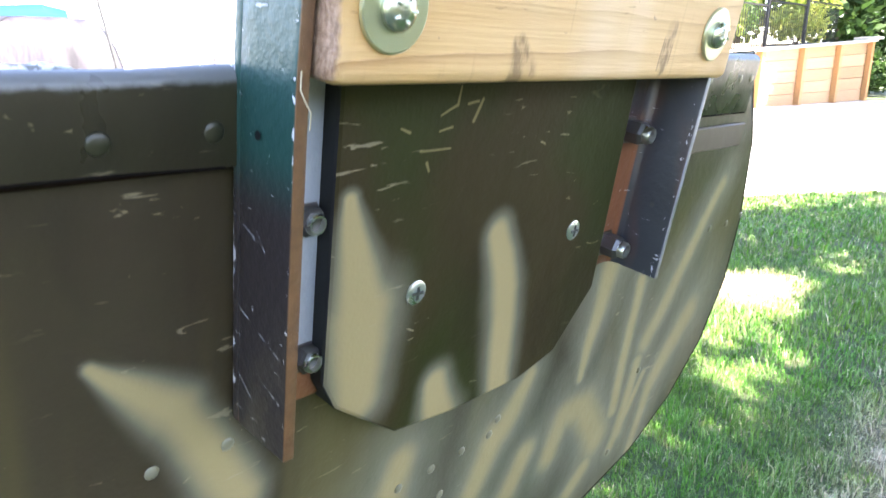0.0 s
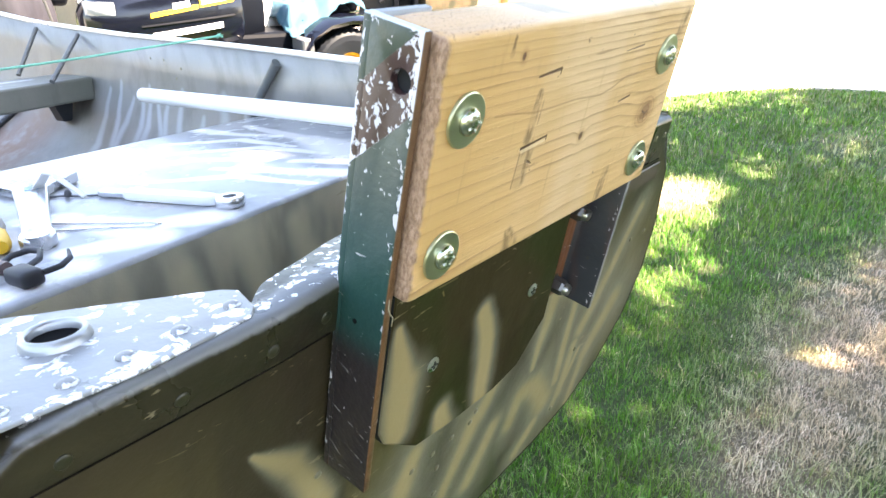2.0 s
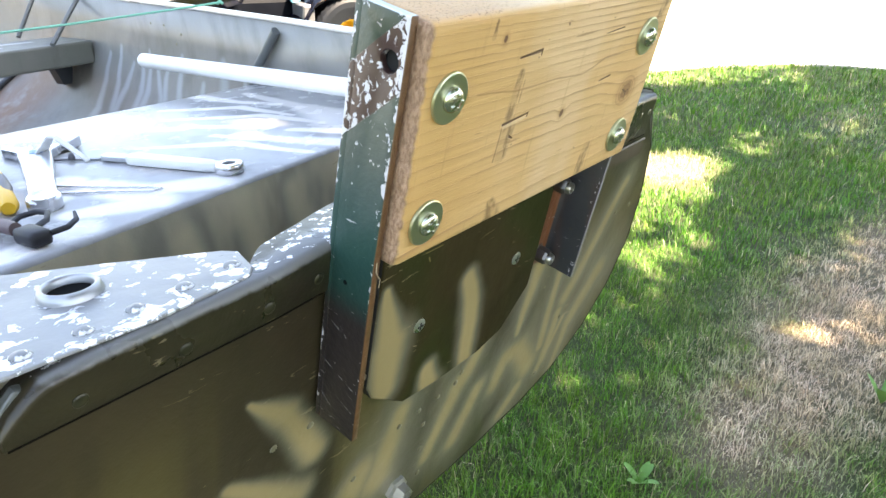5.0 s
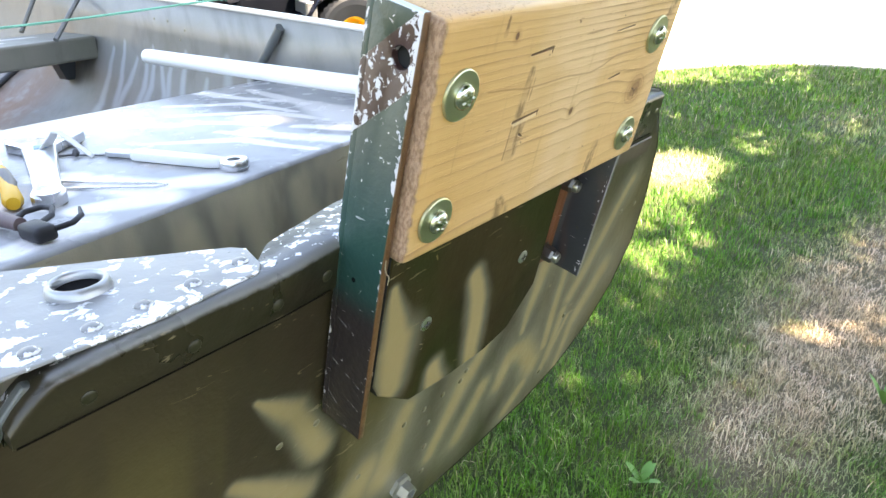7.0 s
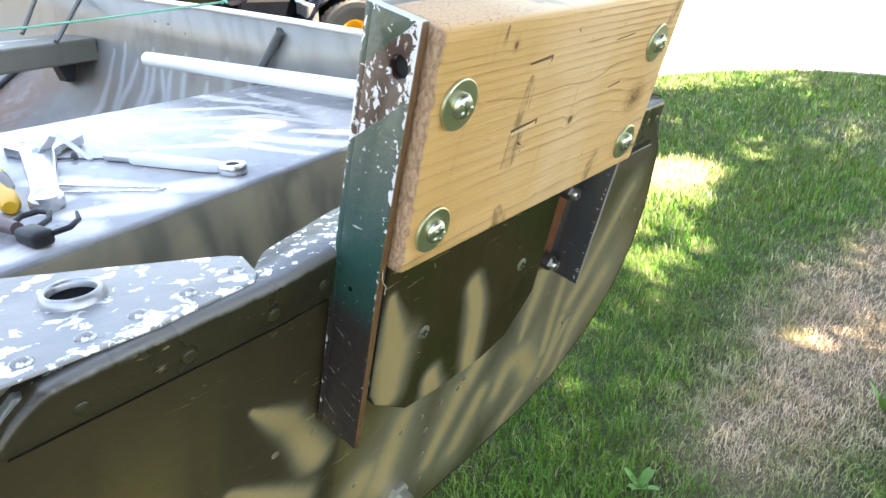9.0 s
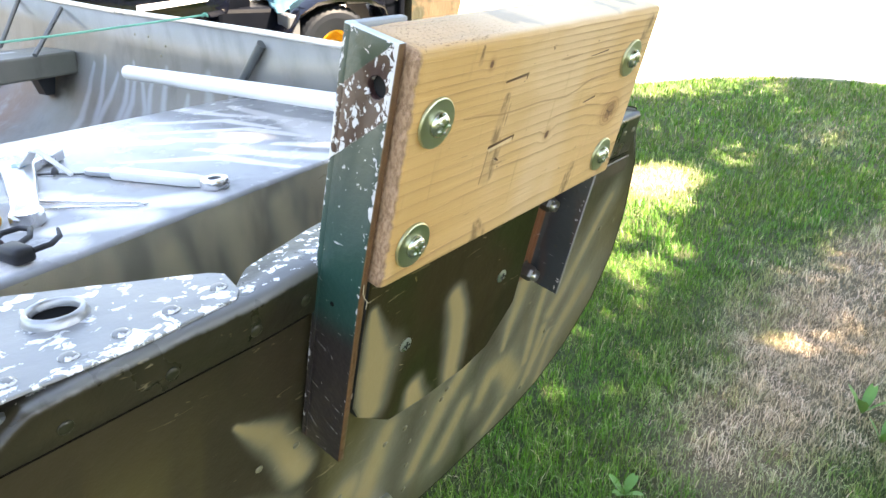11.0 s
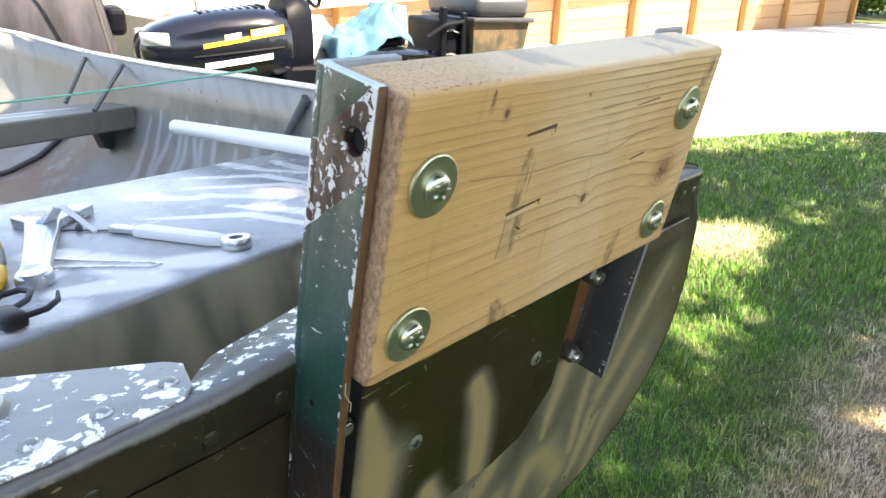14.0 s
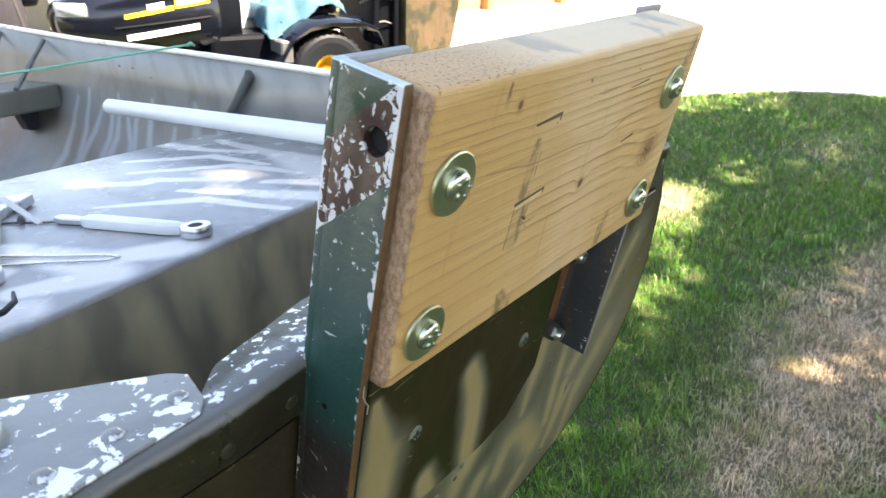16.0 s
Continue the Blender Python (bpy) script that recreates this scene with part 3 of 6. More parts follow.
for side in (-1, 1):
    half, top = gunwale_at(0.90)
    part("strut", tube([(CX + side * (half - 0.008), 0.90, top - 0.016), (CX + side * (half - 0.004), 0.99, -0.078), (CX + side * (half - 0.01), 1.0, -0.13)], 0.0095, 10), strut_paint, boat, smooth=50)
    for y, d in ((1.40, 0.045), (1.47, 0.045), (1.32, 0.06), (1.35, 0.085), (2.45, 0.04), (2.52, 0.04), (2.46, 0.07), (2.53, 0.07)):
        half, top = gunwale_at(y)
        part("rivet", rivet_small, None, boat, at=Matrix.Translation((CX + side * (half - 0.0015), y, top - d)) @ pose(0, 0, 0, 0, -90 * side))

# ribs across the bilge, and dark blocks for the shade under the thwart's ends
rib_paint = plain("dark_rib_paint", (0.045, 0.05, 0.055), 0.45, 0.1, 60, 0.4)
for side in (-1, 1):
    shade_block = [(CX + side * 0.545, -0.095), (CX + side * 0.622, -0.095), (CX + side * 0.600, -0.185), (CX + side * 0.575, -0.185)]
    part("shade_block", slab([(x, 1.95, z) for x, z in shade_block], 0.05, 0.003, (0, 1, 0)), rib_paint, boat, "dark block standing in for shade under the thwart's end")
for y_side, y_keel, r in ((2.28, 2.42, 0.011), (2.95, 3.02, 0.009)):
    line = []
    for side in (-1, 1):
        row = []
        for k in range(3, len(STERN)):
            f = (k - 3) / (len(STERN) - 4)
            hx, hy, hz = hull_point(y_side + (y_keel - y_side) * f ** 0.6, k)
            row.append((CX + side * (hx - 0.010 * (1 - f)), hy, hz + 0.008 * f + 0.001))
        line += row if side < 0 else row[-2::-1]
    part("rib", tube(line, r, 8), rib_paint, boat, "rib across the bilge", smooth=60)

# painted timber pad on the transom
pad_out = [(0.009, -0.004), (0.0145, -0.165), (0.0225, -0.180), (0.065, -0.211), (0.11, -0.2155), (0.17, -0.2155), (0.204, -0.207), (0.236, -0.168), (0.2335, -0.09), (0.231, -0.004)]
pad = part("transom_pad", slab([(x, 0.036, z) for x, z in pad_out], 0.0185, 0.002, (0, 1, 0)), pad_paint, boat, "camouflage-painted timber pad screwed to the transom", at=RAKE)
# upright side faces are blackened: their shade is put into the colour
pad.data.materials.append(plain("shaded_edge_black", (0.012, 0.012, 0.012), 0.6, 0, 60, 0.3))
for p in pad.data.polygons:
    if abs(p.normal.x) > 0.6:
        p.material_index = 1
zinc = plain("zinc_screw", (0.70, 0.72, 0.72), 0.28, 0.95, 120, 0.15, 0)
slot = plain("dark_slot", (0.05, 0.05, 0.045), 0.6, 0.2, 120, 0.2, 0)
for x, z in ((0.066, -0.131), (0.195, -0.121)):
    sc = part("screw", lathe([(0.0062, 0), (0.0062, 0.0006), (0.005, 0.0013), (0, 0.0014)], 18, "-Y", (x, 0.036, z)), zinc, pad, "crosshead zinc screw", smooth=30)
    part("recess", boxes(((x - 0.0034, 0.0340, z - 0.0007), (x + 0.0034, 0.0350, z + 0.0007)), ((x - 0.0007, 0.0341, z - 0.0034), (x + 0.0007, 0.0351, z + 0.0034))), slot, sc)

# ---- outboard mount ----
WL, WR = -0.0265, 0.262  # outer faces of the two angle irons


def wood_material():
    m = Mat("pine_timber", 0.6)
    x, y, z = m.axis(0), m.axis(1), m.axis(2)
    warp = m.noise(5, 3, stretch=(0.8, 1, 2))
    bend = m.math("MULTIPLY", warp, 0.026)
    spots = halo = None
    # knots push the grain aside
    for kx, kz, r, push, wide in ((0.2385, 0.0385, 0.0085, 0.011, 0.75), (0.1385, 0.0395, 0.0034, 0.007, 1.1), (0.0465, 0.1015, 0.0031, 0.003, 1.3)):
        d = m.vec("LENGTH", m.vec("MULTIPLY", m.vec("SUBTRACT", m.co, (kx, 0, kz)), (wide, 0.0, 1.0)))
        bend = m.math("MULTIPLY_ADD", m.step(d, r * 4.5, r * 0.5), push, bend)
        rough_d = m.math("MULTIPLY_ADD", m.math("SUBTRACT", m.noise(170, 3), 0.5), r * 1.1, d)
        core = m.step(rough_d, r * 0.95, r * 0.55)
        ring = m.step(d, r * 2.2, r * 0.8)
        spots = core if spots is None else m.math("MAXIMUM", spots, core)
        halo = ring if halo is None else m.math("MAXIMUM", halo, ring)
    upper = m.math("MAXIMUM", z, 0.0)
    up = m.math("MULTIPLY", upper, m.math("MULTIPLY_ADD", upper, 10.0, 1.0))
    level = m.math("ADD", m.math("ADD", m.math("ADD", m.math("MINIMUM", z, 0.0), up), m.math("MULTIPLY", y, 0.7)), bend)
    level = m.math("MULTIPLY_ADD", m.noise(3, 1, stretch=(0.3, 1, 3)), 0.02, m.math("MULTIPLY_ADD", m.noise(70, 3, stretch=(0.4, 1, 1)), 0.0022, level))
    ringf = m.math("FRACT", m.math("MULTIPLY", level, 66))
    early = m.math("FRACT", m.math("MULTIPLY", level, 171))
    mask = m.step(m.noise(7, 4, stretch=(0.45, 1, 3.5)), 0.42, 0.66)
    line = m.math("MULTIPLY", m.math("POWER", ringf, 7.0), m.math("MULTIPLY_ADD", mask, 0.85, 0.15))
    faint = m.math("MULTIPLY", m.math("POWER", early, 6.0), m.step(m.noise(10, 3, stretch=(0.5, 1, 2)), 0.42, 0.62))
    fibre = m.noise(330, 4, 0.65, stretch=(0.03, 1, 1))
    broad = m.noise(14, 3, stretch=(0.3, 1, 1))
    col = m.mix(broad, (0.580, 0.332, 0.124), (0.705, 0.465, 0.228))
    # honey-coloured heartwood towards the sawn end
    heart = m.math("MULTIPLY", m.step(m.math("MULTIPLY_ADD", m.math("SUBTRACT", m.noise(9, 3, stretch=(0.5, 1, 2)), 0.5), 0.10, x), 0.085, 0.0), 0.55)
    col = m.mix(heart, col, (0.56, 0.310, 0.090))
    col = m.mix(m.math("MULTIPLY", m.step(m.noise(11, 2, stretch=(1, 1, 0.3)), 0.46, 0.66), 0.7), col, (0.71, 0.500, 0.305))
    col = m.mix(m.math("MULTIPLY", m.step(m.noise(8, 3, stretch=(0.7, 1, 1.6), co=m.vec("ADD", m.co, (3.1, 0, 1.7))), 0.50, 0.70), 0.5), col, (0.52, 0.300, 0.095))
    col = m.mix(m.math("MULTIPLY", m.math("POWER", ringf, 2.2), 0.24), col, (0.44, 0.230, 0.070))
    col = m.mix(m.math("MULTIPLY", faint, 0.16), col, (0.38, 0.21, 0.07))
    col = m.mix(m.math("MULTIPLY", line, 0.80), col, (0.27, 0.115, 0.032))
    col = m.mix(m.math("MULTIPLY", fibre, 0.16), col, (0.66, 0.49, 0.26))
    # planer streaks across the grain, and short dark flecks along it
    saw = m.step(m.noise(70, 3, stretch=(2.5, 1, 0.2)), 0.62, 0.74)
    col = m.mix(m.math("MULTIPLY", saw, 0.30), col, (0.38, 0.225, 0.085))
    fleck = m.step(m.noise(90, 3, stretch=(0.35, 1, 3.0), dist=0.4), 0.70, 0.735)
    col = m.mix(m.math("MULTIPLY", fleck, 0.55), col, (0.24, 0.12, 0.045))
    speck = m.step(m.noise(150, 2, stretch=(0.8, 1, 1)), 0.745, 0.77)
    col = m.mix(m.math("MULTIPLY", speck, 0.7), col, (0.15, 0.07, 0.03))
    col = m.mix(m.math("MULTIPLY", halo, 0.42), col, (0.36, 0.18, 0.06))
    small = m.step(x, 0.20, 0.18)
    col = m.mix(m.math("MULTIPLY", spots, m.math("MULTIPLY_ADD", small, 0.36, 0.56)), col, (0.12, 0.048, 0.020))
    crack = m.strokes([(0.2330, 0.0400, 0.2400, 0.0365, 0.0006, 0.0010), (0.2400, 0.0365, 0.2440, 0.0385, 0.0008, 0.0004), (0.2395, 0.0370, 0.2405, 0.0300, 0.0006, 0.0004)], 0.5, wobble=0.002)
    col = m.mix(m.math("MULTIPLY", crack, 0.9), col, (0.07, 0.03, 0.012))
    wide_knot = m.vec("LENGTH", m.vec("MULTIPLY", m.vec("SUBTRACT", m.co, (0.2390, 0, 0.038)), (0.8, 0.0, 1.0)))
    hoops = m.math("MULTIPLY", m.math("POWER", m.math("FRACT", m.math("MULTIPLY_ADD", m.noise(60, 2), 0.6, m.math("MULTIPLY", wide_knot, 300))), 3.0), m.step(wide_knot, 0.017, 0.009))
    col = m.mix(m.math("MULTIPLY", hoops, 0.7), col, (0.24, 0.10, 0.032))
    # old stamp marks and bruises
    mark = m.strokes([(0.0725, 0.078, 0.069, 0.053, 0.0030, 0.0042), (0.0715, 0.043, 0.070, 0.026, 0.0072, 0.0066), (0.197, -0.001, 0.194, -0.020, 0.0055, 0.004), (0.072, -0.012, 0.076, -0.022, 0.005, 0.009), (0.0345, 0.112, 0.034, 0.104, 0.0012, 0.002), (0.262, 0.108, 0.258, 0.086, 0.006, 0.004)], 0.35, wobble=0.006)
    blot = m.step(m.noise(120, 5, 0.6, stretch=(1.2, 1, 0.5)), 0.44, 0.60)
    col = m.mix(m.math("MULTIPLY", m.math("MULTIPLY", mark, m.math("MULTIPLY_ADD", blot, 0.74, 0.26)), 0.82), col, (0.20, 0.115, 0.045))
    rim = m.strokes([(0.0785, 0.077, 0.0755, 0.050, 0.0005, 0.0006), (0.0645, 0.044, 0.0630, 0.022, 0.0005, 0.0006), (0.0345, 0.113, 0.0335, 0.103, 0.0010, 0.0006), (0.2015, 0.001, 0.199, -0.022, 0.0005, 0.0005), (0.191, -0.002, 0.189, -0.021, 0.0005, 0.0005)], 0.6, wobble=0.005)
    col = m.mix(m.math("MULTIPLY", m.math("MULTIPLY", rim, m.step(m.noise(75, 3), 0.44, 0.58)), 0.7), col, (0.17, 0.085, 0.03))
    cuts = m.strokes([(0.064, 0.0465, 0.091, 0.0492, 0.0009, 0.0006), (0.067, 0.0880, 0.090, 0.0895, 0.0006, 0.0010), (0.184, 0.0550, 0.200, 0.0568, 0.0005, 0.0007), (0.174, 0.0905, 0.200, 0.0920, 0.0003, 0.0005), (0.090, 0.0895, 0.090, 0.0865, 0.0008, 0.0004), (0.091, 0.0492, 0.091, 0.0465, 0.0008, 0.0004), (0.075, 0.0365, 0.079, 0.0345, 0.0008, 0.0005)], 0.5, wobble=0.0012)
    pale = m.strokes([(0.066, 0.0445, 0.089, 0.0468, 0.0012, 0.0010)], 0.5, wobble=0.0012)
    col = m.mix(m.math("MULTIPLY", pale, 0.7), col, (0.74, 0.56, 0.33))
    col = m.mix(m.math("MULTIPLY", cuts, 0.9), col, (0.09, 0.040, 0.016))
    # one long dark growth ring that kinks over the knot
    seam = m.strokes([(0.030, 0.072, 0.070, 0.0675, 0.0004, 0.0006), (0.070, 0.0675, 0.120, 0.067, 0.0006, 0.0005), (0.120, 0.067, 0.152, 0.0655, 0.0006, 0.0006), (0.152, 0.0655, 0.168, 0.0675, 0.0006, 0.0006), (0.168, 0.0675, 0.184, 0.0720, 0.0006, 0.0006), (0.184, 0.0720, 0.235, 0.0735, 0.0006, 0.0004)], 0.6, wobble=0.004)
    col = m.mix(m.math("MULTIPLY", seam, 0.55), col, (0.25, 0.12, 0.04))
    # end grain and the weathered top, painted paler for the light on it
    endg = m.step(m.math("MULTIPLY_ADD", m.math("SUBTRACT", m.noise(160, 3), 0.5), 0.003, x), -0.0165, -0.0185)
    col = m.mix(m.math("MULTIPLY", endg, 0.85), col, m.mix(m.step(m.noise(520, 3, stretch=(1, 1, 0.5)), 0.30, 0.70), (0.17, 0.095, 0.070), (0.40, 0.25, 0.18)))
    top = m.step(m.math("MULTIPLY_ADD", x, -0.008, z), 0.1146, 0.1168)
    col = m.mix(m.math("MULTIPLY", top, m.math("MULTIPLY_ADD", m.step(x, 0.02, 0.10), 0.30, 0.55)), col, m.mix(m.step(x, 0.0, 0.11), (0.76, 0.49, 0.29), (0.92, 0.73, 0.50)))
    rough_saw = m.step(m.noise(640, 3, 0.6, stretch=(0.8, 1, 1)), 0.58, 0.64)
    col = m.mix(m.math("MULTIPLY", m.math("MULTIPLY", top, rough_saw), m.math("MULTIPLY", m.step(m.math("MULTIPLY_ADD", m.noise(30, 3), 0.05, x), 0.10, 0.03), 0.75)), col, (0.36, 0.18, 0.09))
    spotx = m.math("MAXIMUM", m.step(m.math("ABSOLUTE", m.math("SUBTRACT", x, 0.090)), 0.020, 0.006), m.step(m.math("ABSOLUTE", m.math("SUBTRACT", x, 0.225)), 0.034, 0.02))
    grime = m.math("MULTIPLY", spotx, m.step(m.noise(40, 4, stretch=(1, 0.6, 1)), 0.44, 0.58))
    col = m.mix(m.math("MULTIPLY", m.math("MULTIPLY", top, grime), 0.42), col, (0.25, 0.22, 0.21))
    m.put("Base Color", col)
    m.put("Roughness", m.fmix(line, 0.60, 0.5))
    deep = m.math("ADD", m.math("MULTIPLY", line, 0.5), m.math("MULTIPLY", m.math("ADD", fibre, m.math("MULTIPLY", endg, m.noise(700, 2))), 0.8))
    deep = m.math("SUBTRACT", deep, m.math("MULTIPLY", m.math("MAXIMUM", cuts, m.math("MULTIPLY", m.math("MULTIPLY", m.math("MULTIPLY", top, rough_saw), m.step(x, 0.10, 0.03)), 0.8)), 1.5))
    m.bump(deep, 0.0008)
    return m.m


def iron_material(name, banded):
    """Old painted angle iron: green and brown coats chipped to bare metal at the edges."""
    m = Mat(name, 0.4)
    y, z = m.axis(1), m.axis(2)
    green, dark, brown, grey = (0.014, 0.050, 0.042), (0.026, 0.020, 0.020), (0.050, 0.024, 0.022), (0.075, 0.085, 0.075)
    n = m.noise(30, 3)
    if banded:
        s = m.math("ADD", m.math("MULTIPLY_ADD", y, 1.05, z), m.math("MULTIPLY", m.math("SUBTRACT", n, 0.5), 0.006))
        col = m.mix(m.step(z, -0.05, -0.078), green, dark)
        # grey coat higher up, with reflected sky and driveway put into its colour
        col = m.mix(m.math("MULTIPLY", m.step(z, -0.02, 0.05), 0.7), col, grey)
        band = m.math("MULTIPLY", m.step(s, 0.0935, 0.0945), m.step(s, 0.1360, 0.1350))
        col = m.mix(band, col, brown)
        col = m.mix(m.step(s, 0.1350, 0.1360), col, (0.016, 0.036, 0.028))
    else:
        band = 0.0
        col = m.mix(n, (0.022, 0.023, 0.027), (0.044, 0.047, 0.053))
        rust = m.step(m.noise(22, 3, stretch=(1, 1, 0.3)), 0.55, 0.7)
        inner = m.math("MULTIPLY", m.step(y, 0.0440, 0.0450), m.step(z, -0.045, -0.08))
        col = m.mix(m.math("MAXIMUM", m.math("MULTIPLY", rust, 0.25), m.math("MULTIPLY", inner, 0.75)), col, (0.24, 0.085, 0.03))
    edge = m.math("MAXIMUM", m.step(y, 0.0185, 0.0142), m.step(y, 0.0470, 0.0500))
    lim = m.math("SUBTRACT", m.math("MULTIPLY_ADD", m.noise(22, 3), 0.42, 0.470 if banded else 0.58), m.math("MULTIPLY", edge, 0.150))
    if banded:
        lim = m.math("SUBTRACT", lim, m.math("MULTIPLY", band, 0.118))
        lim = m.math("SUBTRACT", lim, m.math("MULTIPLY", m.step(s, 0.1350, 0.1360), 0.045))
        lim = m.math("ADD", lim, m.math("MULTIPLY", m.step(z, -0.055, -0.085), 0.05))
    chip = m.math("GREATER_THAN", m.noise(m.math("MULTIPLY_ADD", band, 25.0, 190.0), 6, 0.62, stretch=(1, 1, 0.8), dist=0.5), lim)
    scr = m.step(m.noise(60, 3, stretch=(1, 1.0, 7), dist=0.8), 0.70, 0.715)
    chip = m.math("MAXIMUM", chip, m.math("MULTIPLY", scr, 0.7))
    if banded:
        long = m.strokes([(0.0495, -0.081, 0.0322, -0.0885, 0.0004, 0.0007), (0.048, -0.118, 0.017, -0.131, 0.0003, 0.0003), (0.041, -0.141, 0.018, -0.150, 0.0003, 0.0004), (0.034, -0.084, 0.029, -0.090, 0.0004, 0.0003), (0.046, -0.150, 0.036, -0.158, 0.0003, 0.0003)], 0.6, (1, 2), wobble=0.007)
        chip = m.math("MAXIMUM", chip, m.math("MULTIPLY", m.math("MULTIPLY", long, m.step(m.noise(150, 3), 0.44, 0.60)), 0.62))
    topf = m.step(z, 0.1166, 0.1174)
    chip = m.math("MAXIMUM", chip, m.math("MULTIPLY", topf, 0.9))
    col = m.mix(chip, col, m.mix(topf, (0.54, 0.53, 0.56), (0.62, 0.72, 0.72)))
    lip = m.step(y, 0.0141, 0.0136) if banded else m.step(y, 0.0118, 0.0112)
    if banded:
        back = m.math("MULTIPLY", m.step(y, 0.0440, 0.0450), m.step(m.axis(0), -0.0215, -0.0205))
        col = m.mix(back, col, m.mix(m.step(z, -0.150, -0.158), m.mix(n, (0.26, 0.28, 0.29), (0.38, 0.40, 0.41)), (0.22, 0.09, 0.04)))
    col = m.mix(lip, col, m.mix(m.noise(160, 4), (0.070, 0.034, 0.016), (0.19, 0.095, 0.042)) if banded else (0.20, 0.20, 0.20))
    m.put("Base Color", col)
    m.put("Roughness", m.fmix(chip, 0.36, 0.5))
    m.bump(m.math("MULTIPLY_ADD", chip, -0.6, m.noise(200, 3)), 0.0005)
    return m.m


timber_mat = wood_material()
left_iron, right_iron = iron_material("painted_angle_iron", True), iron_material("dark_angle_iron", False)
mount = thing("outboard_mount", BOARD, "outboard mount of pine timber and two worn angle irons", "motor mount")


def make_timber():
    bm = bmesh.new()
    box(bm, (-0.0198, 0.0048, -0.0262), (0.2785, 0.0450, 0.1170), 0.0048, 4)
    # the sawn end and the corners are torn and uneven
    for i in range(46):
        z = -0.0215 + 0.133 * i / 45
        bmesh.ops.bisect_plane(bm, geom=bm.verts[:] + bm.edges[:] + bm.faces[:], plane_co=(0, 0, z), plane_no=(0, 0, 1))
    for i in range(30):
        bmesh.ops.bisect_plane(bm, geom=bm.verts[:] + bm.edges[:] + bm.faces[:], plane_co=(-0.012 + 0.0095 * i, 0, 0), plane_no=(1, 0, 0))
    for v in bm.verts:
        x, y, z = v.co
        if x < -0.0148:
            v.co.x += 0.0008 * noise.noise((y * 60, z * 330, 1)) + 0.0009 * noise.noise((y * 200, z * 900, 5))
            v.co.y += 0.0012 * noise.noise((7, y * 90, z * 420))
        if z > 0.110:
            v.co.z += 0.008 * max(0, x) + 0.0006 * noise.noise((x * 120, y * 50, 3)) + (0.0007 * noise.noise((x * 400, y * 200, 8)) if x < 0.05 else 0)
        if y < 0.011 and z > 0.112:
            v.co.y += 0.0012 * noise.noise((x * 45, 2, z * 30))
    return bm


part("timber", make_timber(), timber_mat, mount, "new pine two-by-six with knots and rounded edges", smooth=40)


def make_iron(x, side, low, high, top, hole=None):
    """An angle iron: one flange astern, one lying against the transom. side: +1 where the second flange runs to +x."""
    t, wide = 0.0052 if side > 0 else 0.0045, 0.044
    x1 = x + side * t
    lip = 0.0132 if side > 0 else 0.0110
    back = [(x, 0.0506), (x + side * wide, 0.0506), (x + side * wide, 0.0506 - t), (x, 0.0506 - t)]
    out = [(x, lip), (x, 0.0506), (x + side * wide, 0.0506), (x + side * wide, 0.0506 - t), (x1 + side * 0.0055, 0.0506 - t), (x1 + side * 0.0018, 0.0506 - t - 0.0016), (x1, 0.0506 - t - 0.0055), (x1, lip)]
    if side < 0:
        out, back = out[::-1], back[::-1]
    if hole:
        # the flange astern is drilled through; the other one is a separate strip rolled against it
        bm = slab([(a, b, low) for a, b in [(x, 0.0458), (x, 0.0506), (x + side * wide, 0.0506), (x + side * wide, 0.0506 - t), (x1 + side * 0.0055, 0.0506 - t), (x1 + side * 0.0012, 0.0458)]], high - low, 0.0009, seg=2)
        tmp = bmesh.new()
        cy, cz, r = hole
        loops = [[(lip, low), (0.0462, low), (0.0462, high), (lip, high)], [(cy + r * math.cos(2 * math.pi * i / 28), cz + r * math.sin(2 * math.pi * i / 28)) for i in range(28)]]
        for loop in loops:
            vs = [tmp.verts.new((x, a, b)) for a, b in loop]
            for p, q in zip(vs, vs[1:] + vs[:1]):
                tmp.edges.new((p, q))
        bmesh.ops.triangle_fill(tmp, edges=tmp.edges[:], use_beauty=True)
        got = bmesh.ops.extrude_face_region(tmp, geom=tmp.faces[:])
        bmesh.ops.translate(tmp, vec=(side * t, 0, 0), verts=[v for v in got["geom"] if isinstance(v, bmesh.types.BMVert)])
        bmesh.ops.recalc_face_normals(tmp, faces=tmp.faces)
        sharp = [e for e in tmp.edges if len(e.link_faces) == 2 and e.calc_face_angle(0) > 0.6]
        bmesh.ops.bevel(tmp, geom=sharp, offset=0.0008, segments=2, affect="EDGES", profile=0.5)
        join(bm, tmp)
        return bm
    bm = slab([(a, b, low) for a, b in out], high - low, 0.0009, seg=2)
    if top > high:
        join(bm, slab([(a, b, high - 0.001) for a, b in back], top - high, 0.0009, seg=2))
    return bm




def foot_bend(z):
    """How far the iron's lower end has been bent aside."""
    return 0.036 * max(0.0, -0.030 - z)


bm = make_iron(WL, 1, -0.175, 0.1180, 0, (0.0238, 0.0925, 0.0060))
for cut in (-0.03, -0.08, -0.13):
    bmesh.ops.bisect_plane(bm, geom=bm.verts[:] + bm.edges[:] + bm.faces[:], plane_co=(0, 0, cut), plane_no=(0, 0, 1))
for v in bm.verts:
    v.co.x += foot_bend(v.co.z)
iron_l = part("angle_iron", bm, left_iron, mount, "angle iron in chipped green and brown paint", smooth=30)
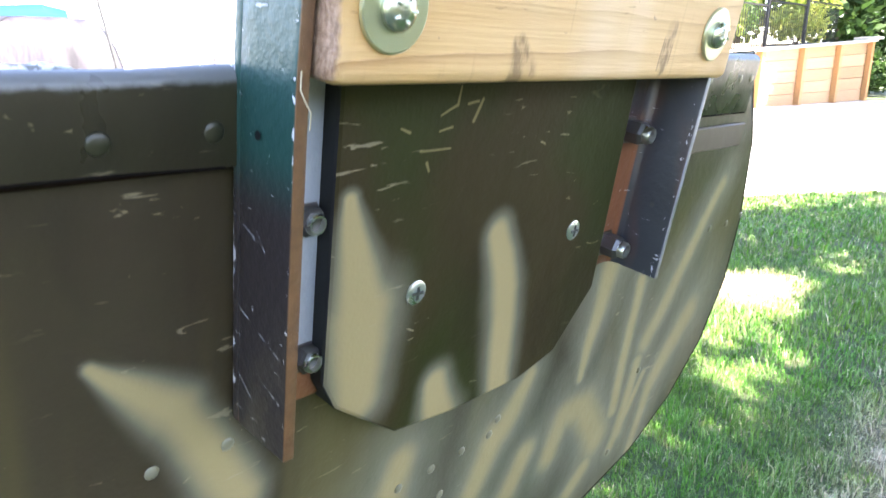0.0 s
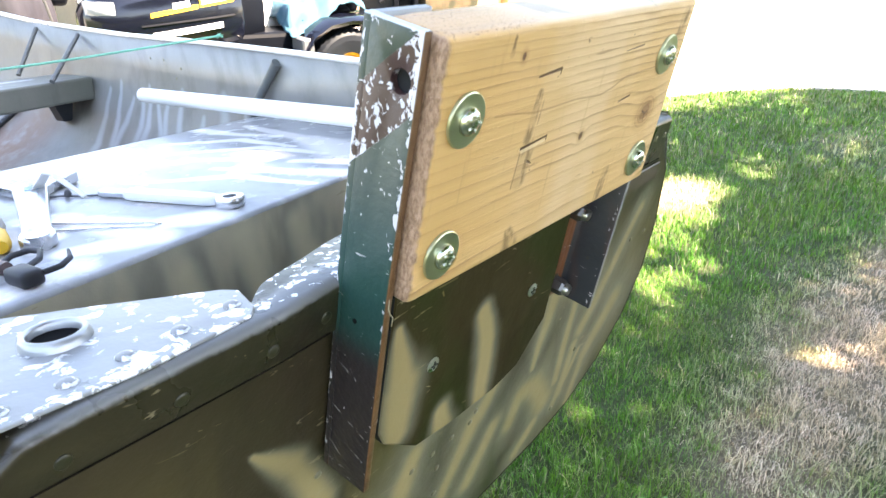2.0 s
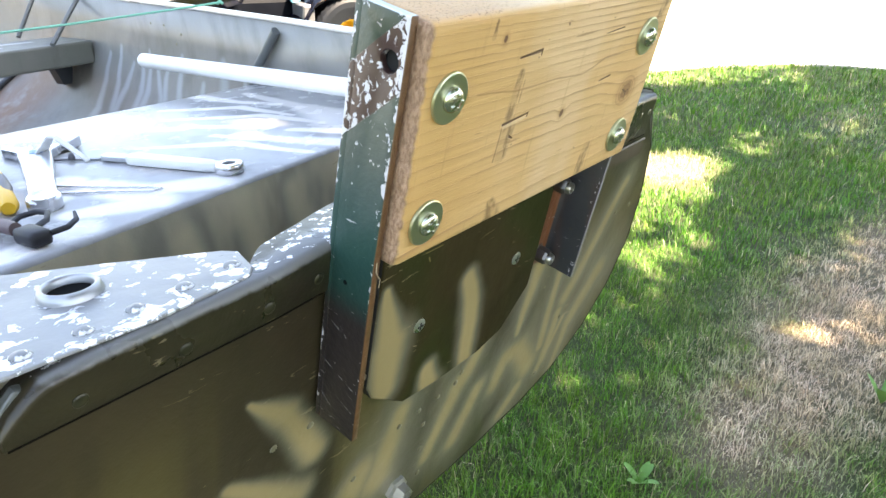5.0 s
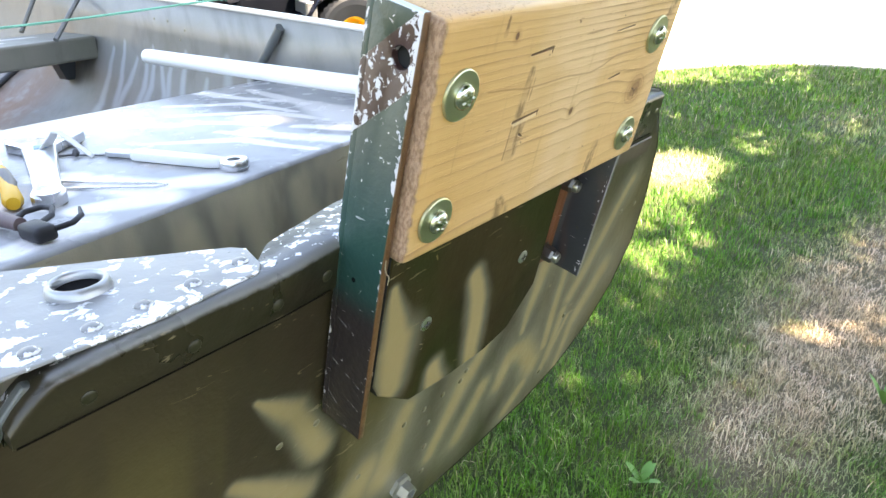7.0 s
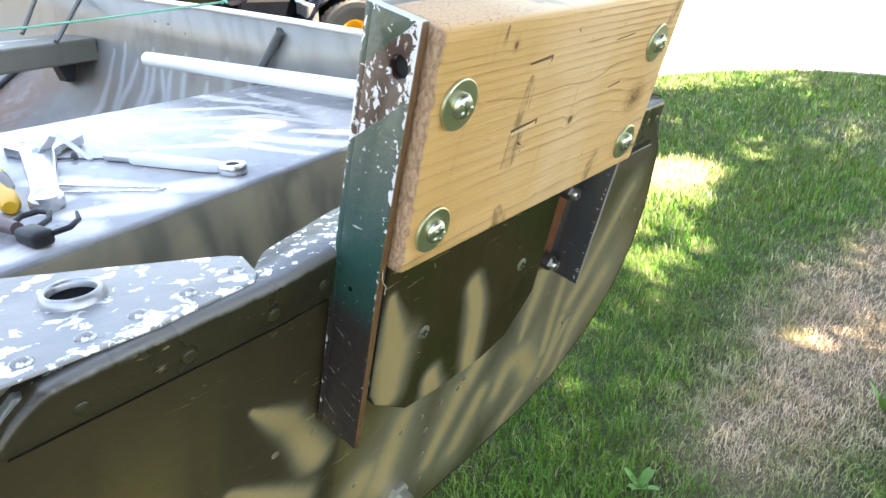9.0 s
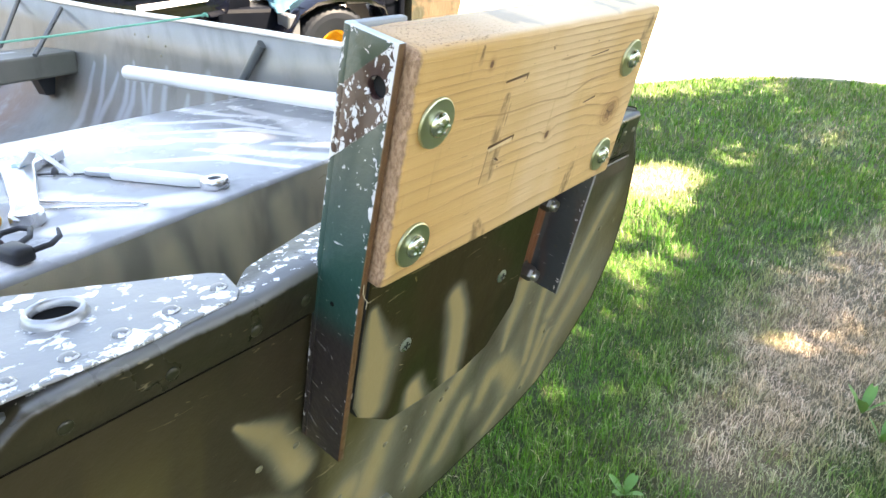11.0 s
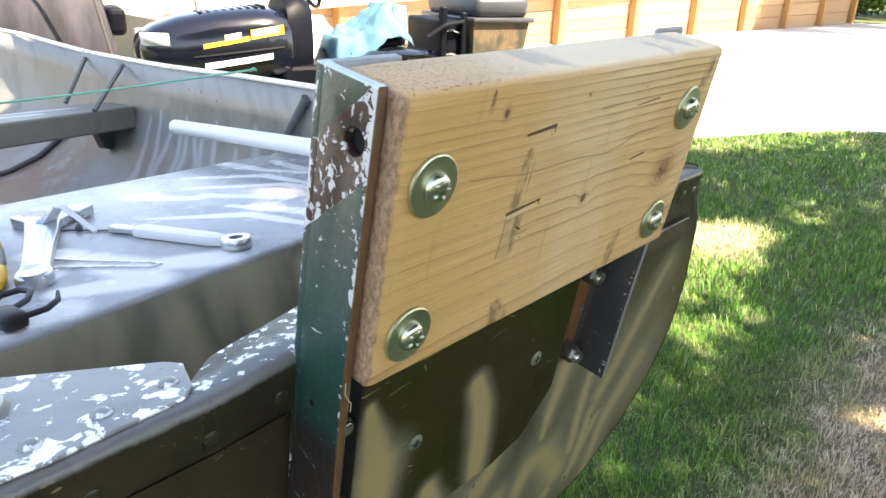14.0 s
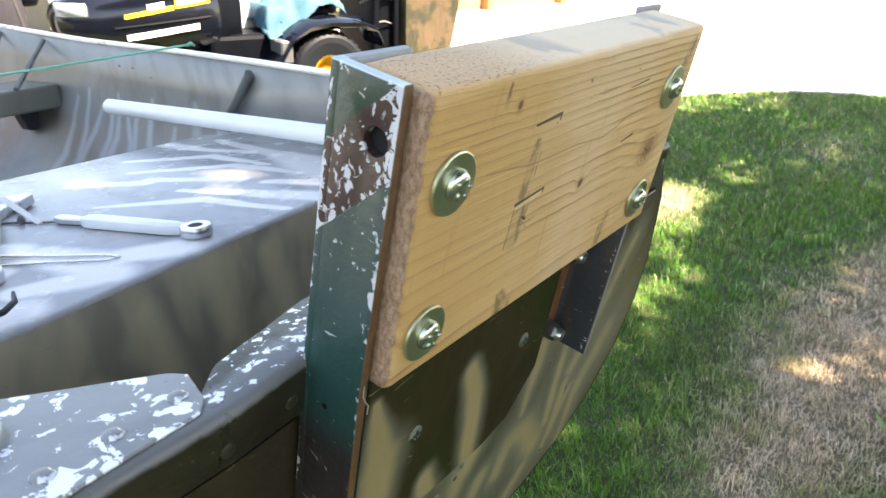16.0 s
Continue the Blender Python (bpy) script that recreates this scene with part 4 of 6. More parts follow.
part("hole", lathe([(0.0068, 0), (0, 0.00002)], 26, "X", (WL + 0.00555, 0.0238, 0.0925), cap=False), plain("bore_shadow", (0.025, 0.025, 0.027), 0.8, 0, 60, 0.2, 0, 0.1), iron_l, "drilled hole")
part("hole", lathe([(0.0017, 0), (0, 0.00005)], 12, "X", (WL - 0.0003, 0.0333, -0.048), cap=False), plain("small_bore", (0.01, 0.01, 0.01), 0.9, 0, 60, 0.2, 0, 0.05), iron_l, "drilled hole")
iron_r = part("angle_iron", make_iron(WR + 0.0125, -1, -0.160, -0.0268, 0.108), right_iron, mount, "dark angle iron with rust and bolts", smooth=30)
part("backing_plate", boxes(((0.262, 0.0462, 0.055), (0.300, 0.0500, 0.1200), 0.001, 1)), plain("worn_backing_plate", (0.34, 0.33, 0.35), 0.45, 0.2, 90, 0.4), mount, "small worn grey backing plate")

part("string", tube([(-0.0262, 0.0118, -0.022), (-0.0265, 0.0112, -0.028), (-0.0245, 0.0108, -0.032), (-0.0222, 0.0108, -0.035), (-0.0218, 0.0112, -0.041)], 0.0003, 6), plain("pale_fibre", (0.42, 0.36, 0.25), 0.9, 0, 200, 0.3, 0), iron_l, "torn pale fibre")
washer_mat = plain("yellow_zinc_washer", (0.52, 0.54, 0.36), 0.32, 0.9, 60, 0.25, 0.0001)
head_mat = plain("zinc_bolt_head", (0.60, 0.62, 0.54), 0.22, 0.95, 80, 0.2, 0.0002)


def make_head():
    """A dome with four raised grade marks round its crown."""
    bm = lathe([(0.0072, 0), (0.0074, 0.0010), (0.0070, 0.0024), (0.0056, 0.0037), (0.0032, 0.0045), (0, 0.0048)], 24, "-Y")
    for k in range(5):
        a = 2 * math.pi * k / 5
        box(bm, (-0.0011, -0.0050, -0.0007), (0.0011, -0.0036, 0.0007), 0.0003, 1, Matrix.Translation((0.0040 * math.cos(a), 0, 0.0040 * math.sin(a))) @ pose(0, 0, 0, 0, -math.degrees(a)))
    return bm


washer_me = head_me = None
for x, z in ((0.0025, 0.0755), (0.0025, -0.0008), (0.2445, 0.081), (0.2465, -0.001)):
    if washer_me is None:
        w = part("washer", lathe([(0.0055, 0), (0.0142, 0), (0.0146, 0.0006), (0.0144, 0.0017), (0.0138, 0.0021), (0.0055, 0.0021)], 40, "-Y"), washer_mat, mount, "yellow zinc fender washer", at=Matrix.Translation((x, 0.0047, z)), smooth=30)
        h = part("bolt_head", make_head(), head_mat, w, "domed zinc bolt head", at=Matrix.Translation((0, -0.002, 0)), smooth=45)
        washer_me, head_me = w.data, h.data
    else:
        w = part("washer", washer_me, None, mount, "yellow zinc fender washer", at=Matrix.Translation((x, 0.0047, z)) @ pose(0, 0, 0, 0, 37 * x * 10, 0))
        part("bolt_head", head_me, None, w, "domed zinc bolt head", at=Matrix.Translation((0, -0.002, 0)))

steel = plain("stainless_nut", (0.55, 0.54, 0.50), 0.25, 0.95, 90, 0.25, 0)
dark_steel = plain("dark_steel", (0.16, 0.15, 0.14), 0.35, 0.8, 90, 0.3, 0)


def add_nut(x, z, r, parent, k=1.0):
    nut = part("nut", lathe([(r * 1.25, 0), (r * 1.25, 0.0012), (r, 0.0012), (r, 0.0085 * k), (r * 0.86, 0.0105 * k), (r * 0.62, 0.0105 * k)], 6, "-Y"), dark_steel, parent, "hexagon lock nut", at=Matrix.Translation((x, 0.0464, z)))
    part("bolt_end", lathe([(r * 0.72, 0), (r * 0.72, 0.0125 * k), (r * 0.62, 0.014 * k), (r * 0.5, 0.014 * k), (r * 0.42, 0.0095 * k), (0, 0.0095 * k)], 18, "-Y"), steel, nut, "bright bolt end", smooth=30)


for x, z in ((0.2525, -0.066), (0.2565, -0.144)):
    add_nut(x, z, 0.0078, iron_r, 1.25)
for x, z in ((0.004, -0.088), (0.006, -0.153)):
    add_nut(x + foot_bend(z), z, 0.0066, iron_l, 0.62)
for x, z, r in ((0.2580, -0.108, 0.0038), (0.005 + foot_bend(-0.112), -0.112, 0.0028)):
    part("hole", lathe([(r, 0), (0, 0.00005)], 16, "-Y", (x, 0.0463, z), cap=False), slot, iron_r if x > 0.1 else iron_l, "drilled hole")
part("hole", lathe([(0.0017, 0), (0, 0.00005)], 12, "X", (WR + 0.0079, 0.026, -0.112), cap=False), slot, iron_r, "drilled hole")

# ---- white pipe, rope and supports ----
white_pipe = plain("white_plastic_pipe", (0.78, 0.79, 0.78), 0.35, 0, 40, 0.12, 0.0002)
pa, pb = Vector((0.521, 1.197, -0.048)), Vector((0.466, 0.105, -0.046))
bm = tube([pb, pb.lerp(pa, 0.5), pa], 0.0145, 18)
part("pipe", bm, white_pipe, boat, "white plastic pipe laid along the side", smooth=50)

rope_mat = Mat("green_cord", 0.8)
rope_mat.put("Base Color", rope_mat.mix(rope_mat.noise(300, 3), (0.10, 0.38, 0.26), (0.22, 0.55, 0.42)))
rope = thing("cord", BOAT, "thin green cord stretched across the boat between its gunwales", "cord")
ra, rb = Vector((0.672, 1.12, 0.056)), Vector((-0.45, 1.36, 0.045))
pts = [ra.lerp(rb, i / 24) + Vector((0, 0, -0.02 * math.sin(math.pi * i / 24))) for i in range(25)]
part("strand", tube(pts, 0.0022, 8), rope_mat.m, rope, smooth=60)
part("knot", tube([ra + Vector((0.004 * math.cos(a), 0.006 * math.sin(a), 0.002 * math.sin(2 * a))) for a in np.linspace(0, 6.28, 12)[:-1]], 0.003, 8, closed=True), rope_mat.m, rope, smooth=60)

timber_plain = plain("bare_timber", (0.36, 0.26, 0.15), 0.75, 0, 60, 0.3, 0.001)
for n, y in enumerate((0.75, 2.7)):
    hz = 0.97 + (-0.425 if n == 0 else -0.30) * math.cos(radians(5.6)) - y * math.sin(radians(5.6)) - 0.003
    horse = thing("sawhorse", pose(CX, y, 0), "bare timber sawhorse under the boat", "sawhorse", "sawhorses")
    part("beam", boxes(((-0.55, -0.045, hz - 0.09), (0.55, 0.045, hz), 0.004, 1)), timber_plain, horse)
    for sx in (-1, 1):
        for sy in (-1, 1):
            bm = bmesh.new()
            box(bm, (-0.04, -0.02, 0), (0.04, 0.02, hz - 0.03), 0.003, 1, Matrix.Translation((sx * 0.45, sy * 0.24, 0)) @ pose(0, 0, 0, sy * math.degrees(math.atan(0.20 / max(0.2, hz)))))
            part("leg", bm, timber_plain, horse)

# ---- tools on the stern seat ----
SEAT_Z = -0.098
chrome = plain("chrome_tool", (0.62, 0.63, 0.65), 0.28, 0.85, 80, 0.15, 0.0001)
yellow_grip = plain("yellow_grip", (0.75, 0.42, 0.02), 0.45, 0, 80, 0.15, 0)
grey_grip = plain("grey_grip", (0.10, 0.10, 0.11), 0.5, 0, 80, 0.2, 0)
blue_mark = plain("blue_label", (0.12, 0.28, 0.55), 0.4, 0, 80, 0.2, 0)


def tool(name, label, a, b, category):
    """A tool lying on the seat with its x axis from a to b."""
    d = Vector((b[0] - a[0], b[1] - a[1], 0))
    return thing(name, BOAT @ Matrix.Translation((a[0], a[1], SEAT_Z)) @ pose(0, 0, 0, 0, 0, math.degrees(math.atan2(d.y, d.x))), label, category), d.length


def flat(outline, z0, z1, bevel=0.0015):
    return slab([(x, y, z0) for x, y in outline], z1 - z0, bevel)


spanner, ln = tool("adjustable_wrench", "large chrome adjustable wrench lying on the boat seat", (0.010, 0.545), (0.128, 0.838), "wrench")
out = [(-0.012, -0.012), (-0.004, -0.0175), (0.01, -0.018), (0.03, -0.0145), (0.10, -0.0155), (0.19, -0.019), (0.235, -0.020), (0.262, -0.034), (0.292, -0.047), (0.298, -0.030), (0.288, -0.010),
       (0.300, 0.004), (0.318, 0.026), (0.310, 0.042), (0.280, 0.040), (0.245, 0.022), (0.19, 0.019), (0.10, 0.0155), (0.03, 0.0145), (0.01, 0.018), (-0.004, 0.0175), (-0.012, 0.012)]
body = part("handle", flat(out, 0.001, 0.014, 0.003), chrome, spanner, smooth=40)
part("label_patch", boxes(((0.222, -0.009, 0.014), (0.242, 0.007, 0.0146))), blue_mark, body, "small blue label")
part("jaw", flat([(0.262, -0.044), (0.292, -0.060), (0.306, -0.054), (0.300, -0.030), (0.278, -0.020)], 0.002, 0.016, 0.002), chrome, spanner)
part("recess", boxes(((0.03, -0.007, 0.0136), (0.205, 0.007, 0.0145), 0.0004, 1)), plain("satin_steel", (0.66, 0.67, 0.68), 0.4, 0.7, 60, 0.2, 0), body, "recessed handle panel")
part("knurl", lathe([(0.006, -0.008), (0.0066, -0.004), (0.006, 0), (0.0066, 0.004), (0.006, 0.008)], 14, "X", (0.262, -0.012, 0.012)), chrome, spanner)
part("ring_end", lathe([(0.0075, 0), (0.0125, 0), (0.0125, 0.0155), (0.0075, 0.0155)], 24, "Z", (-0.002, 0, 0)), chrome, spanner, smooth=30)

ratchet, ln = tool("ring_spanner", "pale handled ring wrench lying on the boat seat", (0.205, 0.487), (0.150, 0.680), "wrench")
part("ring_end", lathe([(0.0085, 0.001), (0.016, 0.001), (0.0175, 0.004), (0.0175, 0.010), (0.016, 0.013), (0.0085, 0.013), (0.0085, 0.001)], 26, "Z", cap=False), chrome, ratchet, smooth=35)
part("handle", flat([(0.016, -0.0065), (0.035, -0.011), (0.15, -0.012), (0.16, -0.007), (0.16, 0.007), (0.15, 0.012), (0.035, 0.011), (0.016, 0.0065)], 0.001, 0.013, 0.003), white_pipe, ratchet, "pale grip", smooth=40)
part("shank", flat([(0.158, -0.005), (0.19, -0.008), (0.204, -0.006), (0.204, 0.006), (0.19, 0.008), (0.158, 0.005)], 0.002, 0.010, 0.002), chrome, ratchet)

fold, ln = tool("bent_strip", "bent white metal strip propped on the boat seat", (0.133, 0.700), (0.106, 0.760), "metal strip")
part("strip", loft([[(x, y - w, z - 0.001), (x, y + w, z - 0.001), (x, y + w, z + 0.001), (x, y - w, z + 0.001)] for x, y, z, w in ((-0.004, 0.0, 0.002, 0.004), (0.030, 0.010, 0.035, 0.005), (0.035, 0.012, 0.037, 0.008), (0.072, 0.004, 0.003, 0.014))]), white_pipe, fold)
cordlet, ln = tool("black_cord", "short black cord with a knot on the boat seat", (0.160, 0.672), (0.095, 0.760), "cord")
part("strand", tube([(0, 0, 0.002), (0.03, 0.002, 0.002), (0.07, -0.002, 0.002), (0.11, 0.003, 0.002)], 0.0015, 6), grey_grip, cordlet)
part("knot", lathe([(0, 0), (0.004, 0.002), (0.005, 0.005), (0.003, 0.010), (0, 0.012)], 8, "Z", (0.06, 0, 0)), grey_grip, cordlet, smooth=60)

wire, ln = tool("wire", "bent pale wire lying on the boat seat", (0.039, 0.590), (0.104, 0.500), "wire")
part("strand", tube([(0.002, 0.0, 0.002), (0.06, 0.004, 0.002), (0.112, 0.004, 0.002), (0.122, 0.012, 0.002), (0.108, 0.018, 0.002), (0.05, 0.022, 0.002), (-0.015, 0.028, 0.002)], 0.0013, 6), chrome, wire, smooth=60)

pliers, ln = tool("pliers", "chrome pliers with yellow and grey grips on the boat seat", (-0.038, 0.556), (0.036, 0.778), "pliers")
for s in (-1, 1):
    part("jaw", flat([(0.160, s * 0.002), (0.172, s * 0.018), (0.198, s * 0.016), (0.236, s * 0.006), (0.238, s * 0.001)], 0.002, 0.014, 0.002), chrome, pliers)
    part("grip", tube([(0.0, s * 0.015, 0.010), (0.012, s * 0.0155, 0.010), (0.05, s * 0.0155, 0.010), (0.10, s * 0.013, 0.010), (0.150, s * 0.011, 0.010), (0.160, s * 0.012, 0.010)], 0.0092, 12, taper=[0.75, 1.15, 1.0, 0.9, 1.0, 0.7]), yellow_grip, pliers, "yellow plastic grip", smooth=60)
part("grip_inlay", tube([(0.03, -0.0175, 0.0135), (0.07, -0.0180, 0.0135), (0.12, -0.0150, 0.0135), (0.145, -0.0135, 0.0125)], 0.0072, 10, taper=[0.5, 1, 1, 0.5]), grey_grip, pliers, "grey rubber inlay", smooth=60)
part("pivot", lathe([(0.013, 0.0), (0.013, 0.013), (0.006, 0.015), (0, 0.015)], 20, "Z", (0.166, 0, 0.001)), chrome, pliers, smooth=30)

nips, ln = tool("claw_tool", "dark claw-ended hand tool with a brown handle", (-0.064, 0.655), (-0.044, 0.425), "hand tool")
black_rubber = plain("black_rubber", (0.022, 0.022, 0.026), 0.5, 0, 80, 0.2, 0)
brown_grip = plain("brown_grip", (0.16, 0.11, 0.11), 0.45, 0, 80, 0.2, 0)
part("handle", tube([(-0.04, -0.012, 0.010), (0.06, -0.006, 0.010), (0.18, 0, 0.011)], 0.0085, 12, taper=[1, 1.1, 0.8]), brown_grip, nips, "brown plastic handle", smooth=60)
part("head", boxes(((0.190, -0.010, 0.001), (0.226, 0.012, 0.017), 0.005, 2)), black_rubber, nips, smooth=50)
part("claw", tube([(0.198, 0.008, 0.012), (0.190, 0.026, 0.014), (0.172, 0.037, 0.015), (0.156, 0.034, 0.014), (0.150, 0.020, 0.012), (0.158, 0.006, 0.010)], 0.0030, 8), black_rubber, nips, smooth=60)
part("claw", tube([(0.224, 0.010, 0.012), (0.226, 0.026, 0.013), (0.218, 0.040, 0.015), (0.204, 0.047, 0.018)], 0.0030, 8, taper=[1, 1, 0.9, 0.5]), black_rubber, nips, smooth=60)
grip2, ln = tool("hammer", "dark rubber-gripped hammer lying on the boat seat", (0.052, 0.888), (-0.048, 0.722), "hammer")
part("handle", tube([(-0.006, 0, 0.015), (0.0, 0, 0.0155), (0.05, 0, 0.0155), (0.22, 0, 0.014)], 0.0145, 12, taper=[0.75, 1, 1, 0.85]), plain("dark_blue_rubber", (0.035, 0.04, 0.055), 0.5, 0, 80, 0.2, 0), grip2, "dark rubber grip", smooth=60)
part("head", boxes(((0.215, -0.045, 0.001), (0.243, 0.045, 0.027), 0.006, 2)), dark_steel, grip2, smooth=40)

# ---- ground ----
def turf_paleness(x, y):
    """Dryness of the turf, 0 to 1, with one sun fleck painted in."""
    d = 1.05 * np.exp(-((x - 2.0 - 0.5 * (y + 0.05)) / 0.60) ** 2 - ((y + 0.08) / 0.25) ** 2)
    d = d + 0.50 * np.exp(-((x - 1.42) / 0.28) ** 2 - ((y - 0.02) / 0.18) ** 2)
    d = d + 0.85 * np.exp(-((x - 2.6) / 0.48) ** 2 - ((y + 0.12) / 0.16) ** 2)
    d = d + 0.22 * np.exp(-((x - 1.22) / 0.20) ** 2 - ((y - 0.06) / 0.12) ** 2)
    d = d + 0.42 * np.exp(-((x - 4.5) / 0.4) ** 2 - ((y - 0.42) / 0.2) ** 2)
    # pales the turf like straw where a fleck of sunlight falls
    d = d + 1.0 * np.exp(-((x - 3.0) / 0.22) ** 2 - ((y - 0.9) / 0.16) ** 2)
    w = 0.16 * np.sin(7.1 * x + 3 * y) * np.sin(9.3 * y - 4 * x) + 0.20 * np.sin(23 * x - 9 * y) * np.sin(19 * y + 7 * x) + 0.14 * np.sin(47 * x + 21 * y) * np.sin(41 * y - 18 * x)
    return np.clip(d + w * np.clip(0.15 + 1.6 * d, 0, 1), 0, 1)


soil = Mat("lawn_soil", 0.95)
soil_pale = soil.math("MULTIPLY", soil.step(soil.noise(1.4, 3), 0.45, 0.7), 0.35)
# the spot at (3.0, 0.9) is the sun fleck, painted pale
for sx0, sy0, rx0, ry0 in ((2.0, -0.06, 0.62, 0.30), (3.0, 0.9, 0.3, 0.2), (1.3, 0.0, 0.34, 0.22), (2.75, -0.1, 0.6, 0.2)):
    dd = soil.vec("LENGTH", soil.vec("MULTIPLY", soil.vec("SUBTRACT", soil.co, (sx0, sy0, 0)), (1 / rx0, 1 / ry0, 0)))
    soil_pale = soil.math("MAXIMUM", soil_pale, soil.step(soil.math("MULTIPLY_ADD", soil.noise(9, 3), 0.6, dd), 1.6, 0.7))
soil.put("Base Color", soil.mix(soil.noise(60, 5), soil.mix(soil_pale, (0.035, 0.052, 0.016), (0.12, 0.092, 0.058)), soil.mix(soil_pale, (0.055, 0.085, 0.022), (0.25, 0.20, 0.13))))
soil.bump(soil.noise(120, 4), 0.01)
bm = bmesh.new()
bmesh.ops.create_grid(bm, x_segments=80, y_segments=80, size=400)
ground = tagged(part("ground", bm, soil.m, None), "mown green lawn with a dry straw-coloured patch", "lawn", kind="structure")
conc = Mat("pale_concrete", 0.85)
conc.put("Base Color", conc.mix(conc.math("MULTIPLY_ADD", conc.noise(90, 5), 0.5, conc.math("MULTIPLY", conc.noise(2.2, 4), 0.5)), (0.40, 0.385, 0.36), (0.58, 0.56, 0.52)))
conc.bump(conc.noise(150, 4), 0.002)
drive_out = [(-30, 23), (-1.0, 5.6), (1.7, 3.95), (3.3, 2.95), (4.95, 1.92), (5.6, 1.62), (6.1, 1.3), (6.45, 0.9), (6.9, 0.0), (8.5, -3), (12, -7), (20, -7), (22.6, -1), (23.2, 5.2), (23, 5.9), (9, 7), (0, 8), (-30, 40)]
tagged(part("driveway", slab([(x, y, -0.05) for x, y in drive_out], 0.062), conc.m, None), "sunlit pale concrete driveway beside the lawn", "driveway", kind="structure")


def lawn_edge(x):
    return np.interp(x, [-1.0, 1.7, 3.3, 4.95, 5.6, 6.1, 6.45, 6.9, 8.5], [5.6, 3.95, 2.95, 1.92, 1.62, 1.3, 0.9, 0.0, -3.0])


def make_grass(name, count, x0, x1, y0, y1, rmin, rmax, length, width, seed, long_share=0.03):
    """Bent, tapering blades scattered over a stretch of the lawn."""
    rng = np.random.default_rng(seed)
    x, y = rng.uniform(x0, x1, count), rng.uniform(y0, y1, count)
    r = np.hypot(x + 0.28, y + 0.2)
    dry = turf_paleness(x, y)
    edge = lawn_edge(x + rng.normal(0, 0.02, count))
    keep = (r > rmin) & (r <= rmax) & (y < edge) & (rng.uniform(0, 1, count) > 0.18 * dry)
    x, y, dry = x[keep], y[keep], dry[keep]
    n = len(x)
    tuft = 0.72 + 0.25 * np.sin(5.3 * x + 2.1 * y) * np.sin(4.7 * y - 3.3 * x) + 0.34 * np.sin(31 * x + 13 * y + 2 * np.sin(9 * y)) * np.sin(37 * y - 17 * x + 2 * np.sin(11 * x))
    ln = length * rng.uniform(0.55, 1.25, n) * np.clip(tuft, 0.35, 1.3) * (1 - 0.15 * dry)
    ln = np.where(rng.uniform(0, 1, n) < long_share, ln * 1.7, ln)
    az = rng.uniform(0, 2 * np.pi, n) + 0.6 * np.sin(3 * x)
    bend = rng.uniform(0.2, 1.2, n) + 0.8 * dry * rng.uniform(0, 1, n)
    wd = width * rng.uniform(0.6, 1.3, n)
    dx, dy = np.cos(az), np.sin(az)
    sx, sy = -dy * wd / 2, dx * wd / 2
    t1, t2 = bend * 0.45, bend * 1.15
    mx, mz = ln * 0.5 * np.sin(t1), ln * 0.5 * np.cos(t1)
    ex, ez = mx + ln * 0.5 * np.sin(t2), mz + ln * 0.5 * np.cos(t2)
    ez = np.maximum(ez, 0.004)
    v = np.empty((n, 5, 3))
    v[:, 0] = np.stack([x - sx, y - sy, np.zeros(n) - 0.004], 1)
    v[:, 1] = np.stack([x + sx, y + sy, np.zeros(n) - 0.004], 1)
    v[:, 2] = np.stack([x + sx * 0.8 + dx * mx, y + sy * 0.8 + dy * mx, mz], 1)
    v[:, 3] = np.stack([x - sx * 0.8 + dx * mx, y - sy * 0.8 + dy * mx, mz], 1)
    v[:, 4] = np.stack([x + dx * ex, y + dy * ex, ez], 1)
    me = bpy.data.meshes.new(name)
    me.vertices.add(n * 5)
    me.vertices.foreach_set("co", v.ravel())
    base = np.arange(n)[:, None] * 5
    loops = (base + np.array([0, 1, 2, 3, 3, 2, 4])).ravel()
    me.loops.add(n * 7)
    me.loops.foreach_set("vertex_index", loops)
    me.polygons.add(n * 2)
    starts = (np.arange(n)[:, None] * 7 + np.array([0, 4])).ravel()
    me.polygons.foreach_set("loop_start", starts)
    me.update()
    at = me.attributes.new("dry", "FLOAT", "POINT")
    mixv = np.clip(dry * 1.1 + rng.normal(0, 0.13, n) + (rng.uniform(0, 1, n) < 0.05) * 0.6, 0, 1)
    at.data.foreach_set("value", np.repeat(mixv, 5))
    me.validate()
    return me


blade = Mat("grass_blade", 0.5, spec=0.35)
att = blade.node("ShaderNodeAttribute")
att.attribute_name = "dry"
rnd = blade.island()
g = blade.mix(rnd, (0.033, 0.145, 0.010), (0.112, 0.345, 0.020))
g = blade.mix(blade.math("MULTIPLY", blade.step(blade.noise(3.2, 3), 0.42, 0.62), 0.5), g, blade.mix(rnd, (0.085, 0.165, 0.010), (0.22, 0.38, 0.022)))
g = blade.mix(blade.step(blade.noise(0.9, 2), 0.46, 0.66), g, blade.mix(rnd, (0.046, 0.128, 0.016), (0.120, 0.26, 0.024)))
straw = blade.mix(blade.step(blade.noise(7, 3), 0.42, 0.60), blade.mix(rnd, (0.38, 0.28, 0.17), (0.80, 0.62, 0.41)), blade.mix(rnd, (0.58, 0.41, 0.29), (0.94, 0.75, 0.56)))
blade.put("Base Color", blade.mix(att.outputs["Fac"], g, straw))
